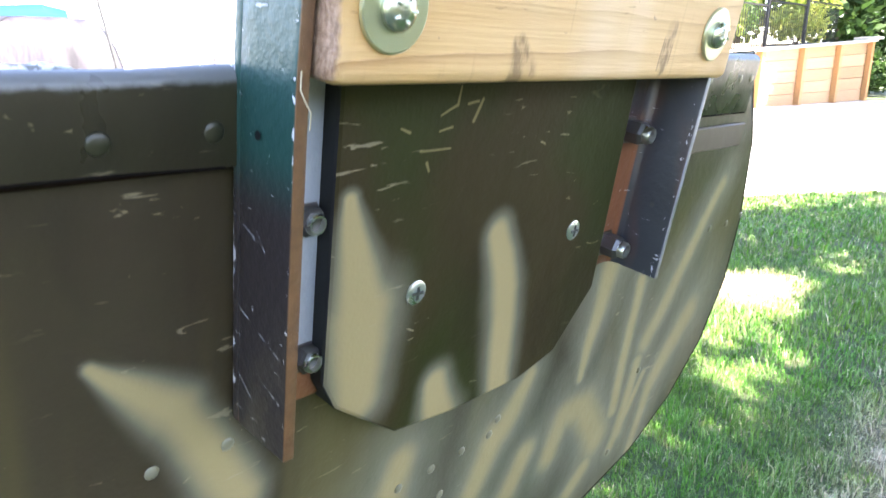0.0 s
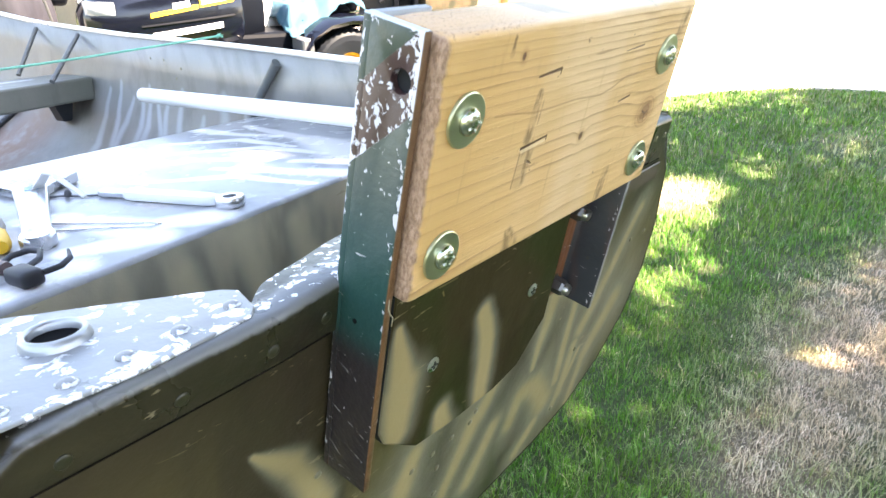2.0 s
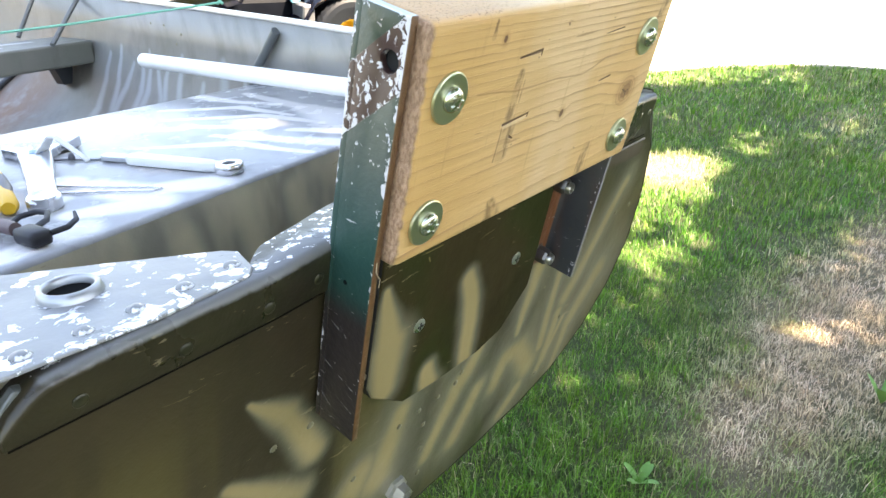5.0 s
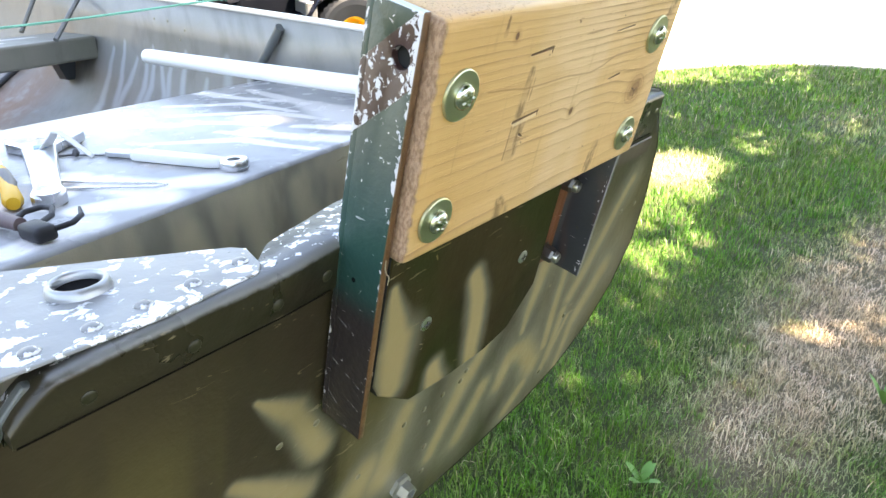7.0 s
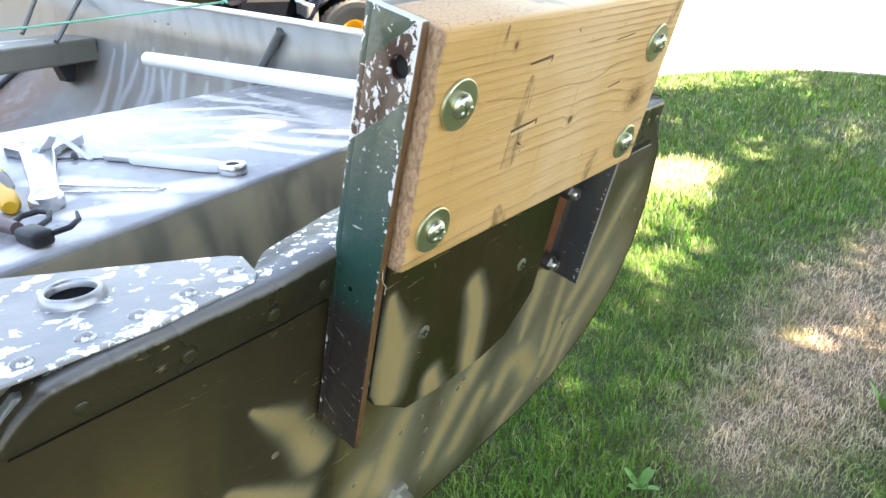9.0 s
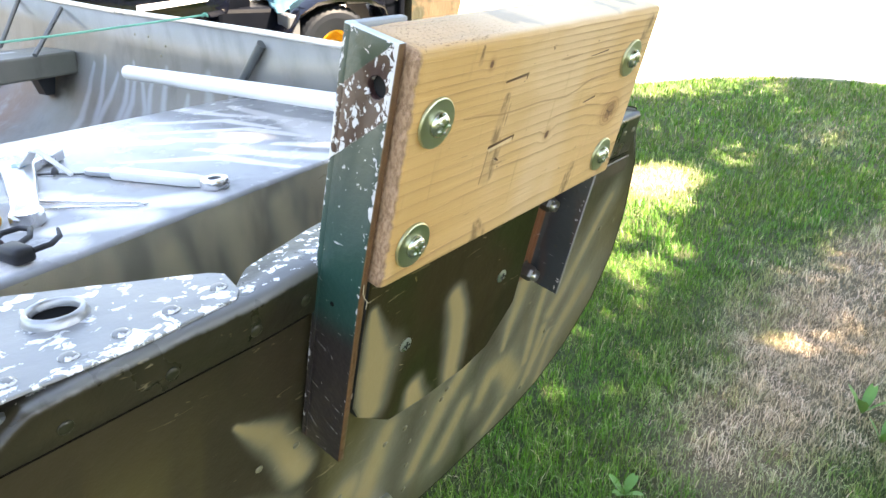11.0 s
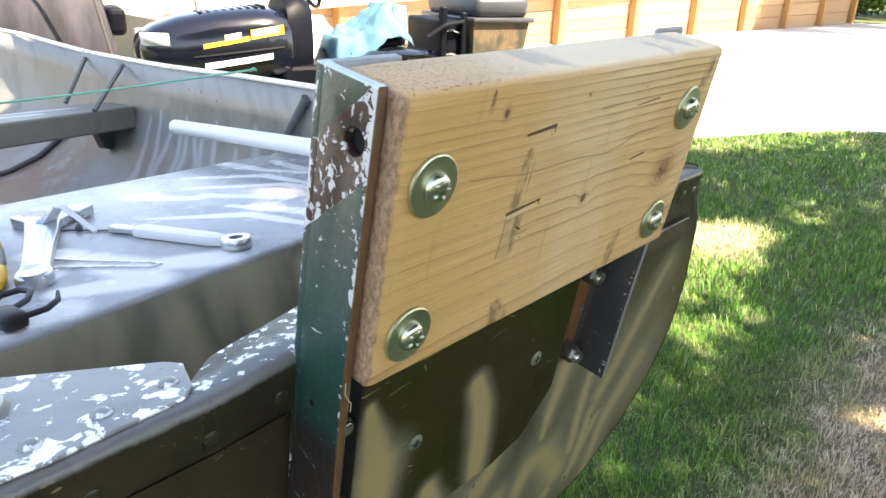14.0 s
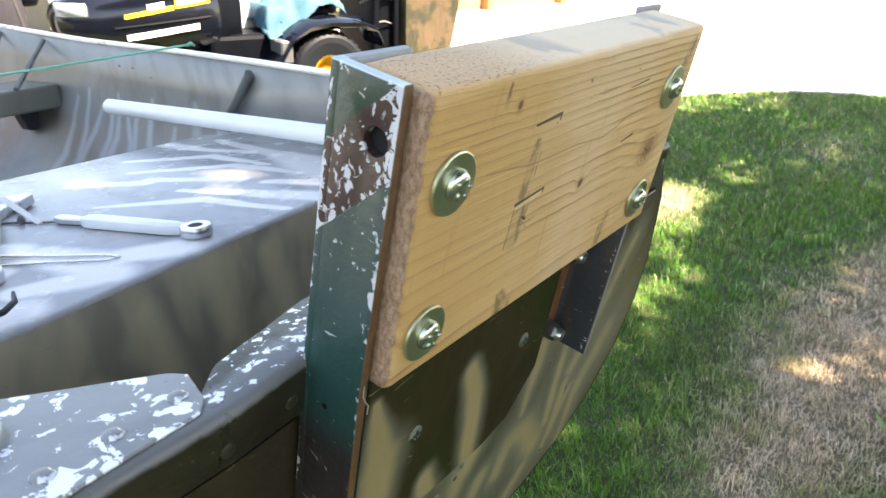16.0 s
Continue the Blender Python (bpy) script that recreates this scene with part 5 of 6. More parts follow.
for k, (cnt, x0, x1, y0, y1, r0, r1, ln, wd) in enumerate((
        (170000, 0.35, 2.7, -1.3, 1.9, 0.6, 2.5, 0.044, 0.0022), (140000, 1.2, 4.7, -1.7, 2.9, 2.5, 4.2, 0.048, 0.0034), (140000, 2.0, 8.4, -2.8, 3.9, 4.2, 8.0, 0.052, 0.0055))):
    me = make_grass("grass", cnt, x0, x1, y0, y1, r0, r1, ln, wd, 11 + k)
    me.materials.append(blade.m)
    tagged(new("grass", me), "short green and straw-coloured grass blades", "grass", kind="stuff")

# broad-leaved weeds in the turf
weed_mat = plain("weed_leaf", (0.13, 0.30, 0.06), 0.45, 0, 60, 0.35, 0.0005)


def weed(x, y, size, leaves, tilt, label):
    w = thing("weed", pose(x, y, 0), label, "weed", "weeds in the lawn")
    for i in range(leaves):
        a = 360 * i / leaves + 23 * (i % 3)
        bm = bmesh.new()
        rows = []
        for k in range(7):
            f = k / 6
            hw = size * 0.20 * math.sin(math.pi * min(1, f * 0.92 + 0.06)) ** 0.8
            zz = size * (0.25 * f + tilt * f - 0.45 * f * f)
            rows.append([bm.verts.new((size * f, -hw, zz + 0.12 * hw)), bm.verts.new((size * f, 0, zz - 0.1 * hw)), bm.verts.new((size * f, hw, zz + 0.12 * hw))])
        for p, q in zip(rows, rows[1:]):
            for j in (0, 1):
                bm.faces.new((p[j], p[j + 1], q[j + 1], q[j]))
        part("leaf", bm, weed_mat, w, at=pose(0, 0, 0.004, 0, 0, a), smooth=60)
    return w


weed(0.935, 0.135, 0.045, 6, 0.9, "small pale green broad-leaved weed in the turf")
weed(1.62, -0.225, 0.052, 6, 1.5, "taller broad-leaved weed standing in dry turf")
weed(1.52, -0.285, 0.042, 5, 1.6, "low broad-leaved weed standing in dry turf")

# ---- lawn tractor ----
black_gloss = plain("black_tractor_paint", (0.004, 0.005, 0.010), 0.13, 0, 40, 0.3, 0.0001, 0.55)
black_matt = plain("black_plastic", (0.0022, 0.0030, 0.0056), 0.5, 0, 60, 0.3, 0.0003, 0.12)
tyre_mat = plain("tyre_rubber", (0.010, 0.012, 0.016), 0.5, 0, 90, 0.35, 0.001, 0.3)
yellow_rim = plain("yellow_rim", (0.70, 0.36, 0.015), 0.4, 0, 60, 0.2, 0.0003)
yellow_trim = plain("yellow_decal", (0.80, 0.46, 0.03), 0.4, 0, 60, 0.15, 0)
white_trim = plain("white_decal", (0.75, 0.76, 0.76), 0.35, 0, 60, 0.1, 0)
lamp_lens = plain("headlamp_lens", (0.27, 0.29, 0.31), 0.12, 0, 60, 0.1, 0)
grey_cover = plain("grey_plastic_cover", (0.035, 0.037, 0.042), 0.4, 0, 30, 0.3, 0.0004)
bag_mat = Mat("tan_bag_fabric", 0.85)
bag_mat.put("Base Color", bag_mat.mix(bag_mat.step(bag_mat.noise(7, 3), 0.42, 0.6), (0.036, 0.034, 0.016), (0.100, 0.066, 0.034)))
bag_mat.bump(bag_mat.math("MULTIPLY_ADD", bag_mat.noise(300, 2), 0.05, bag_mat.noise(11, 3, stretch=(1, 1, 0.3))), 0.02)
TRACTOR = pose(3.392, 3.608, 0.012, 0, 0, 160) @ Matrix.Scale(0.965, 4)
tractor = thing("lawn_tractor", TRACTOR, "black riding lawn mower with yellow wheel rims and trim", "lawn mower")


def arch(x, w, z0, z1):
    """A rounded section across a hood, tucked in at its foot."""
    half = ((0.78, 0), (0.95, 0.14), (1, 0.36), (0.99, 0.55), (0.95, 0.72), (0.86, 0.86), (0.66, 0.95), (0.34, 0.99))
    return [(x, w * c, z0 + (z1 - z0) * s) for c, s in half] + [(x, 0, z1)] + [(x, -w * c, z0 + (z1 - z0) * s) for c, s in half[::-1]]


hood = part("hood", loft([arch(0.70, 0.24, 0.46, 0.83), arch(0.76, 0.285, 0.43, 0.868), arch(0.95, 0.29, 0.42, 0.875), arch(1.20, 0.28, 0.42, 0.855), arch(1.42, 0.255, 0.44, 0.815), arch(1.56, 0.22, 0.48, 0.765), arch(1.64, 0.17, 0.53, 0.715), arch(1.67, 0.10, 0.57, 0.655)]), black_gloss, tractor, "glossy black hood", smooth=60)
for s in (-1, 1):
    part("headlamp", loft([[(x, s * (0.185 + dy) * k, 0.685 + z) for dy, z in ((0, -0.042), (0.030, -0.028), (0.033, 0.022), (0, 0.045), (-0.07, 0.038), (-0.07, -0.034))] for x, k in ((1.49, 1.12), (1.58, 0.98), (1.645, 0.74))]), lamp_lens, hood, "clear headlamp", smooth=60)

    def side_strip(x0, x1, z0, z1, high, out):
        rows = []
        for i in range(7):
            x = x0 + (x1 - x0) * i / 6
            w = ease(x, [0.70, 0.76, 0.95, 1.20, 1.42, 1.56], [0.24, 0.285, 0.29, 0.28, 0.255, 0.22]) + out
            z = z0 + (z1 - z0) * i / 6
            rows.append([(x, s * (w - 0.02), z), (x, s * w, z), (x, s * (w - 0.004), z + high), (x, s * (w - 0.02), z + high)])
        return loft(rows)
    part("decal", side_strip(0.80, 1.01, 0.722, 0.692, 0.055, 0.002), yellow_trim, hood, "yellow panel")
    part("decal", side_strip(0.835, 1.00, 0.735, 0.708, 0.036, 0.0045), white_trim, hood, "white patch on the panel")
    part("decal", side_strip(1.02, 1.30, 0.686, 0.638, 0.026, 0.002), yellow_trim, hood, "yellow stripe")
    part("decal", side_strip(1.07, 1.17, 0.700, 0.684, 0.034, 0.0045), white_trim, hood, "white lettering block")
    part("side_trim", side_strip(0.88, 1.30, 0.572, 0.515, 0.034, 0.012), white_trim, hood, "pale side bar")
    part("side_panel", side_strip(0.80, 1.36, 0.640, 0.585, 0.010, 0.006), black_matt, hood, "dark seam")
for i in range(9):
    part("vent", boxes(((0.86 + 0.05 * i, -0.10, 0.855 - 0.004 * i), (0.885 + 0.05 * i, 0.10, 0.885 - 0.005 * i), 0.003, 1)), black_matt, hood)
part("grille", boxes(((1.58, -0.16, 0.40), (1.66, 0.16, 0.56), 0.02, 2)), black_matt, tractor, "black grille")
part("dash", loft([arch(0.58, 0.20, 0.45, 0.92), arch(0.68, 0.26, 0.42, 0.97), arch(0.76, 0.27, 0.40, 0.93)]), black_matt, tractor, smooth=50)
wheel_ring = [(0.55 + 0.17 * math.cos(a) * 0.35, 0.185 * math.sin(a), 1.03 + 0.185 * math.cos(a) * 0.85) for a in np.linspace(0, 2 * math.pi, 22)[:-1]]
sw = part("steering_wheel", tube(wheel_ring, 0.014, 8, closed=True), black_matt, tractor, smooth=60)
part("spoke", tube([(0.52, -0.17, 1.03), (0.60, 0, 1.0), (0.52, 0.17, 1.03)], 0.012, 8), black_matt, sw)
part("column", tube([(0.60, 0, 1.0), (0.68, 0, 0.80)], 0.02, 10), black_matt, sw)
part("frame", boxes(((-0.25, -0.22, 0.18), (1.50, 0.22, 0.40), 0.02, 2), ((0.30, -0.27, 0.30), (0.82, 0.27, 0.52), 0.03, 2)), black_matt, tractor)
part("foot_deck", boxes(((0.20, -0.42, 0.29), (0.78, 0.42, 0.325), 0.01, 2)), plain("dark_blue_deck", (0.03, 0.045, 0.09), 0.45, 0, 40, 0.3, 0.0005), tractor, "dark blue foot deck")
part("mower_deck", loft([[(x, w * c, z) for c, z in ((1, 0.10), (0.95, 0.22), (0.6, 0.26), (-0.6, 0.26), (-0.95, 0.22), (-1, 0.10))] for x, w in ((0.30, 0.30), (0.42, 0.52), (0.80, 0.54), (0.95, 0.34))]), black_matt, tractor, smooth=40)


def fender(s):
    """A mudguard that sweeps over the rear wheel and down to the foot deck."""
    path = [(-0.28, 0.46), (-0.24, 0.55), (-0.12, 0.60), (0.10, 0.61), (0.25, 0.585), (0.37, 0.51), (0.43, 0.41), (0.49, 0.34), (0.58, 0.315)]
    rows = []
    for x, z in path:
        rows.append([(x, s * 0.24, z - 0.02), (x, s * 0.52, z - 0.03), (x, s * 0.535, z - 0.005), (x, s * 0.50, z + 0.015), (x, s * 0.38, z + 0.025), (x, s * 0.24, z + 0.02)])
    return loft(rows)


for s in (-1, 1):
    part("fender", fender(s), black_gloss, tractor, "glossy black fender", smooth=50)
    part("step_plate", boxes(((0.36, s * 0.40 - 0.10, 0.36), (0.44, s * 0.40 + 0.10, 0.50), 0.01, 1)), plain("pale_step_plate", (0.20, 0.20, 0.21), 0.4, 0.5, 40, 0.3), tractor, "pale ribbed plate")
part("seat_pan", boxes(((-0.28, -0.30, 0.53), (0.36, 0.30, 0.60), 0.02, 2)), black_gloss, tractor)
part("driver_seat", boxes(((-0.04, -0.22, 0.595), (0.40, 0.22, 0.67), 0.035, 3), ((-0.10, -0.21, 0.62), (0.00, 0.21, 0.88), 0.035, 3)), black_matt, tractor, "black moulded seat", smooth=50)


def add_wheel(x, y, r, w, rim):
    tyre = lathe([(rim, -w * 0.44), (r * 0.70, -w / 2), (r * 0.82, -w * 0.49), (r * 0.90, -w * 0.45), (r * 0.96, -w * 0.34), (r * 0.99, -w * 0.18), (r, 0), (r * 0.99, w * 0.18), (r * 0.96, w * 0.34), (r * 0.90, w * 0.45), (r * 0.82, w * 0.49), (r * 0.70, w / 2), (rim, w * 0.44)], 72, "Y", (0, 0, 0), cap=False)
    for v in tyre.verts:
        rad = math.hypot(v.co.x, v.co.z)
        if rad > r * 0.86 and int(round(math.atan2(v.co.z, v.co.x) / (2 * math.pi) * 72 + 7 * abs(v.co.y) / w)) % 2:
            v.co.x *= 0.955
            v.co.z *= 0.955
    wh = part("wheel", tyre, tyre_mat, tractor, "black treaded tyre on a yellow rim", at=pose(x, y, r), smooth=12)
    part("rim", lathe([(rim, -w * 0.42), (rim * 0.9, -w * 0.40), (rim * 0.84, -w * 0.15), (rim * 0.45, -w * 0.10), (rim * 0.38, -w * 0.22), (0.0, -w * 0.22)], 32, "Y", cap=False), yellow_rim, wh, "yellow rim", smooth=35)
    part("rim", lathe([(rim, w * 0.42), (rim * 0.9, w * 0.40), (rim * 0.84, w * 0.15), (rim * 0.45, w * 0.10), (rim * 0.38, w * 0.22), (0.0, w * 0.22)], 32, "Y", cap=False), yellow_rim, wh, "yellow rim", smooth=35)


for s in (-1, 1):
    add_wheel(0.10, s * 0.40, 0.28, 0.21, 0.118)
    add_wheel(1.22, s * 0.37, 0.185, 0.14, 0.085)

# grass catcher on the tractor's back
cat = part("grass_bag", loft([[(-0.60 + k * dx, w * (0.8 + 0.2 * k), z) for dx, w in ((-0.41, -0.40), (-0.41, 0.38), (0.06, 0.38), (0.06, -0.40))] for z, k in ((0.16, 0.72), (0.50, 0.88), (0.80, 1.0))]), bag_mat.m, tractor, "tan fabric grass bag")
part("cover", boxes(((-1.04, -0.43, 0.79), (-0.52, 0.41, 0.825), 0.012, 2), ((-1.01, -0.40, 0.82), (-0.55, 0.38, 0.97), 0.05, 3)), grey_cover, cat, "grey plastic cover", smooth=45)
rackp = part("rack", boxes(((-0.50, -0.30, 0.24), (-0.34, 0.33, 0.80), 0.02, 2)), black_matt, tractor, "black catcher frame")
for z in (0.56, 0.72):
    part("rung", tube([(-0.44, 0.345, z), (-0.38, 0.365, z + 0.02), (-0.31, 0.345, z + 0.01)], 0.006, 8), steel, rackp, "bright bracket")
part("arm", tube([(-0.46, 0.37, 0.80), (-0.30, 0.40, 0.78), (-0.16, 0.40, 0.70)], 0.016, 8), black_matt, rackp)
part("post", boxes(((-0.33, 0.33, 0.22), (-0.28, 0.38, 0.90), 0.01, 1)), black_matt, rackp)
part("post", boxes(((-0.49, 0.33, 0.22), (-0.45, 0.37, 0.86), 0.008, 1)), black_matt, rackp)

# a pale blue cloth thrown over the tractor's seat
cloth_mat = plain("pale_blue_cloth", (0.045, 0.135, 0.185), 0.85, 0, 30, 0.2, 0.002)
cloth = thing("cloth", TRACTOR, "crumpled pale blue cloth thrown over the mower's seat", "cloth")
bm = bmesh.new()
N = 40
grid = []
for i in range(N):
    row = []
    for j in range(N):
        u, v = i / (N - 1) - 0.5, j / (N - 1) - 0.5
        x, y = 0.19 + u * 0.54, 0.04 + v * 0.66
        d = math.hypot(u * 0.62 / 0.25, v * 0.70 / 0.28)
        top = 0.67 + 0.20 * min(1.0, max(0.0, 1 - (x - 0.02) / 0.22))
        z = top + 0.055 + 0.016 * math.sin(13 * x + 4 * y) * math.sin(11 * y - 5 * x) + 0.035 * noise.noise((x * 11, y * 11, 2)) + 0.014 * noise.noise((x * 30, y * 30, 4)) - max(0, d - 0.75) * 0.28
        if abs(y) < 0.25 and x < 0.43:
            z = max(z, (0.895 if x < 0.015 else 0.688) + 0.006 * noise.noise((x * 20, y * 20, 7)))
        row.append(bm.verts.new((x, y, max(z, 0.50))))
    grid.append(row)
for i in range(N - 1):
    for j in range(N - 1):
        bm.faces.new((grid[i][j], grid[i + 1][j], grid[i + 1][j + 1], grid[i][j + 1]))
cl = part("fabric", bm, cloth_mat, cloth, smooth=80)
mod = cl.modifiers.new("thickness", "SOLIDIFY")
mod.thickness = 0.004

paper_bag = thing("plastic_bag", TRACTOR @ Matrix.Translation((0.42, -0.26, 0.314)) @ Matrix.Scale(1.3, 4), "crumpled white plastic bag standing on the mower's foot deck", "bag")
rings = []
for z, r in ((0.0, 0.13), (0.06, 0.17), (0.16, 0.16), (0.26, 0.13), (0.32, 0.07), (0.36, 0.05)):
    rings.append([((r + 0.025 * noise.noise((3 * math.cos(a), 3 * math.sin(a), z * 9))) * math.cos(a), (r + 0.025 * noise.noise((3 * math.cos(a), 3 * math.sin(a), z * 9))) * math.sin(a), z + 0.012) for a in np.linspace(0, 2 * math.pi, 25)[:-1]])
part("body", loft(rings), white_trim, paper_bag, smooth=70)

# ---- covered grill ----
cover_mat = Mat("grey_fabric_cover", 0.6)
cover_mat.put("Base Color", cover_mat.mix(cover_mat.step(cover_mat.noise(6, 4, stretch=(1, 1, 0.3)), 0.35, 0.65), (0.006, 0.0056, 0.0085), (0.028, 0.0255, 0.036)))
cover_mat.bump(cover_mat.noise(7, 3, stretch=(1, 1, 0.25)), 0.012)
grill = thing("grill", pose(1.60, 5.02, 0.012, 0, 0, -20), "barbecue grill under a dark grey fabric cover", "grill")
rings = []
for z, wx, wy in ((0.03, 0.49, 0.34), (0.3, 0.50, 0.34), (0.6, 0.50, 0.34), (0.80, 0.46, 0.32), (0.98, 0.41, 0.27), (1.12, 0.33, 0.21), (1.16, 0.26, 0.16), (1.17, 0.10, 0.06)):
    rings.append([(wx * math.copysign(abs(math.cos(a)) ** 0.4, math.cos(a)) + 0.022 * math.sin(9 * a + z * 2) * (1.1 - 0.6 * z) + 0.012 * math.sin(17 * a), wy * math.copysign(abs(math.sin(a)) ** 0.4, math.sin(a)) + 0.012 * math.cos(7 * a), z) for a in np.linspace(0, 2 * math.pi, 49)[:-1]])
part("cover", loft(rings), cover_mat.m, grill, smooth=60)
for sx in (-1, 1):
    for sy in (-1, 1):
        part("caster", lathe([(0.03, -0.012), (0.034, 0), (0.03, 0.012)], 12, "X", (sx * 0.33, sy * 0.24, 0.034)), black_matt, grill)
part("side_box", boxes(((0.46, -0.2, 0.62), (0.58, 0.18, 0.80), 0.04, 3)), black_matt, grill, "dark side shelf")

# thin stakes that stand about the driveway's edge
stake_metal = plain("grey_stake", (0.10, 0.10, 0.10), 0.5, 0.5, 60, 0.3)
for foot, head in (((1.93, 4.35), (1.655, 4.35, 1.42)), ((3.44, 6.0), (3.29, 6.0, 1.56))):
    stake = thing("garden_stake", pose(foot[0], foot[1], 0.0), "thin grey metal stake leaning beside the driveway", "stake", "garden stakes")
    part("shaft", tube([(0, 0, 0), (head[0] - foot[0], 0, head[2])], 0.009, 8), stake_metal, stake, smooth=60)

# ---- far: retaining wall, railing, car, planting ----
plank_mat = Mat("orange_stained_plank", 0.75)
pr = plank_mat.random()
plank_mat.put("Base Color", plank_mat.mix(plank_mat.noise(30, 4, stretch=(0.1, 1, 1)), plank_mat.mix(pr, (0.25, 0.14, 0.065), (0.31, 0.19, 0.095)), plank_mat.mix(pr, (0.34, 0.21, 0.11), (0.42, 0.28, 0.16))))
plank_mat.bump(plank_mat.noise(60, 4, stretch=(0.08, 1, 1)), 0.003)
post_mat = plain("stained_post", (0.36, 0.19, 0.07), 0.7, 0, 30, 0.35, 0.002)
BAY = 2.1
wall_at = pose(9.94, 6.50, 0.012, 0, 0, -4.99)
wall = thing("retaining_wall", wall_at, "stained timber retaining wall with posts and a cap board", "retaining wall", kind="structure")


def wall_high(k):
    """The wall's height at post k: its top climbs away from the yard."""
    return 0.87 + 0.115 * k


def ramp(x0, x1, y0, y1, low, high):
    """A board whose lower and upper edges climb between its ends: pairs of heights at x0 and x1."""
    return loft([[(x, y0, low[i]), (x, y1, low[i]), (x, y1, high[i]), (x, y0, high[i])] for i, x in enumerate((x0, x1))])


cap_board = plain("pale_cap_board", (0.50, 0.44, 0.36), 0.7, 0, 20, 0.25, 0.002)
for k in range(-3, 7):
    here, there = wall_high(k), wall_high(k + 1)
    part("post", boxes(((BAY * k - 0.075, -0.11, -0.02), (BAY * k + 0.075, 0.025, here - 0.002), 0.008, 1)), post_mat, wall)
    if k == 6:
        break
    for r in range(5):
        off = 0.003 * ((k * 5 + r) % 3)
        lo, hi = r / 5 + 0.004, (r + 1) / 5 - 0.004
        part("plank", ramp(BAY * k, BAY * (k + 1), 0.027 + off, 0.067 + off, (here * lo, there * lo), (here * hi, there * hi)), plank_mat.m, wall)
    part("cap_board", ramp(BAY * k + 0.003, BAY * (k + 1), -0.20, 0.16, (here, there), (here + 0.05, there + 0.05)), cap_board, wall, "pale cap board")
part("cap_board", ramp(BAY * 5.7, BAY * 6 + 0.2, -0.26, 0.20, (wall_high(5.7) + 0.054, wall_high(6.1) + 0.054), (wall_high(5.7) + 0.12, wall_high(6.1) + 0.12)), cap_board, wall, "pale raised end of the cap")
mulch = plain("dry_bark_mulch", (0.34, 0.27, 0.19), 0.9, 0, 40, 0.4, 0.01)
tagged(part("bank", ramp(BAY * -3, BAY * 6, 0.09, 14, (-0.05, -0.05), (wall_high(-3) - 0.03, wall_high(6) - 0.03)), mulch, None, at=wall_at), "planted bank behind the retaining wall", "bank", kind="structure")
iron_black = plain("black_railing", (0.02, 0.02, 0.022), 0.4, 0.3, 50, 0.3, 0)
for p in range(5):
    rail = thing("railing", wall_at @ pose(2.0 * p + 1.0, 0.26, wall_high((2.0 * p + 1.0) / BAY) - 0.06), "black metal railing panel on the retaining wall", "railing", "railing panels")
    part("post", boxes(((-0.03, -0.03, 0), (0.03, 0.03, 1.25), 0.004, 1)), iron_black, rail)
    for z in (0.12, 1.08):
        part("bar", boxes(((0.03, -0.015, z), (1.97, 0.015, z + 0.035))), iron_black, rail)
    bal = None
    for i in range(17):
        at = pose(0.11 + 0.11 * i, 0, 0.12)
        if bal is None:
            bal = part("baluster", boxes(((-0.008, -0.008, 0), (0.008, 0.008, 1.0))), iron_black, rail, at=at).data
        else:
            part("baluster", bal, None, rail, at=at)


def leaf_mesh(name, centres, radii, per, size, seed, squash=0.8):
    """Many small leaves scattered in uneven clumps."""
    rng = np.random.default_rng(seed)
    pts = []
    for c, r in zip(centres, radii):
        d = rng.normal(0, 1, (per, 3))
        d /= np.linalg.norm(d, axis=1)[:, None]
        rad = r * rng.uniform(0.35, 1.0, per) ** 0.6
        q = d * rad[:, None]
        q[:, 2] *= squash
        pts.append(np.array(c) + q)
    return leaves_at(name, np.concatenate(pts), size, rng)


def leaves_at(name, p, size, rng):
    n = len(p)
    a = rng.normal(0, 1, (n, 3))
    a /= np.linalg.norm(a, axis=1)[:, None]
    b = np.cross(a, rng.normal(0, 1, (n, 3)))
    b /= np.linalg.norm(b, axis=1)[:, None]
    s = size * rng.uniform(0.6, 1.3, n)[:, None]
    cc = np.cross(a, b) * s * 0.12
    v = np.stack([p - a * s, p + b * s * 0.42 + cc, p + a * s, p - b * s * 0.42 + cc], 1)
    me = bpy.data.meshes.new(name)
    me.vertices.add(n * 4)
    me.vertices.foreach_set("co", v.ravel())
    me.loops.add(n * 4)
    me.loops.foreach_set("vertex_index", np.arange(n * 4))
    me.polygons.add(n)
    me.polygons.foreach_set("loop_start", np.arange(n) * 4)
    me.update()
    me.validate()
    return me


def leaf_material(name, a, b):
    m = Mat(name, 0.5, spec=0.3)
    m.put("Base Color", m.mix(m.island(), a, b))
    tr = m.node("ShaderNodeBsdfTranslucent")
    m.feed(tr.inputs["Color"], m.mix(m.island(), tuple(min(1, 1.4 * c) for c in a), tuple(min(1, 1.4 * c) for c in b)))
    mx = m.t.nodes.new("ShaderNodeMixShader")
    mx.inputs[0].default_value = 0.3
    m.t.links.new(m.b.outputs[0], mx.inputs[1])
    m.t.links.new(tr.outputs[0], mx.inputs[2])
    m.t.links.new(mx.outputs[0], m.t.nodes["Material Output"].inputs["Surface"])
    return m.m


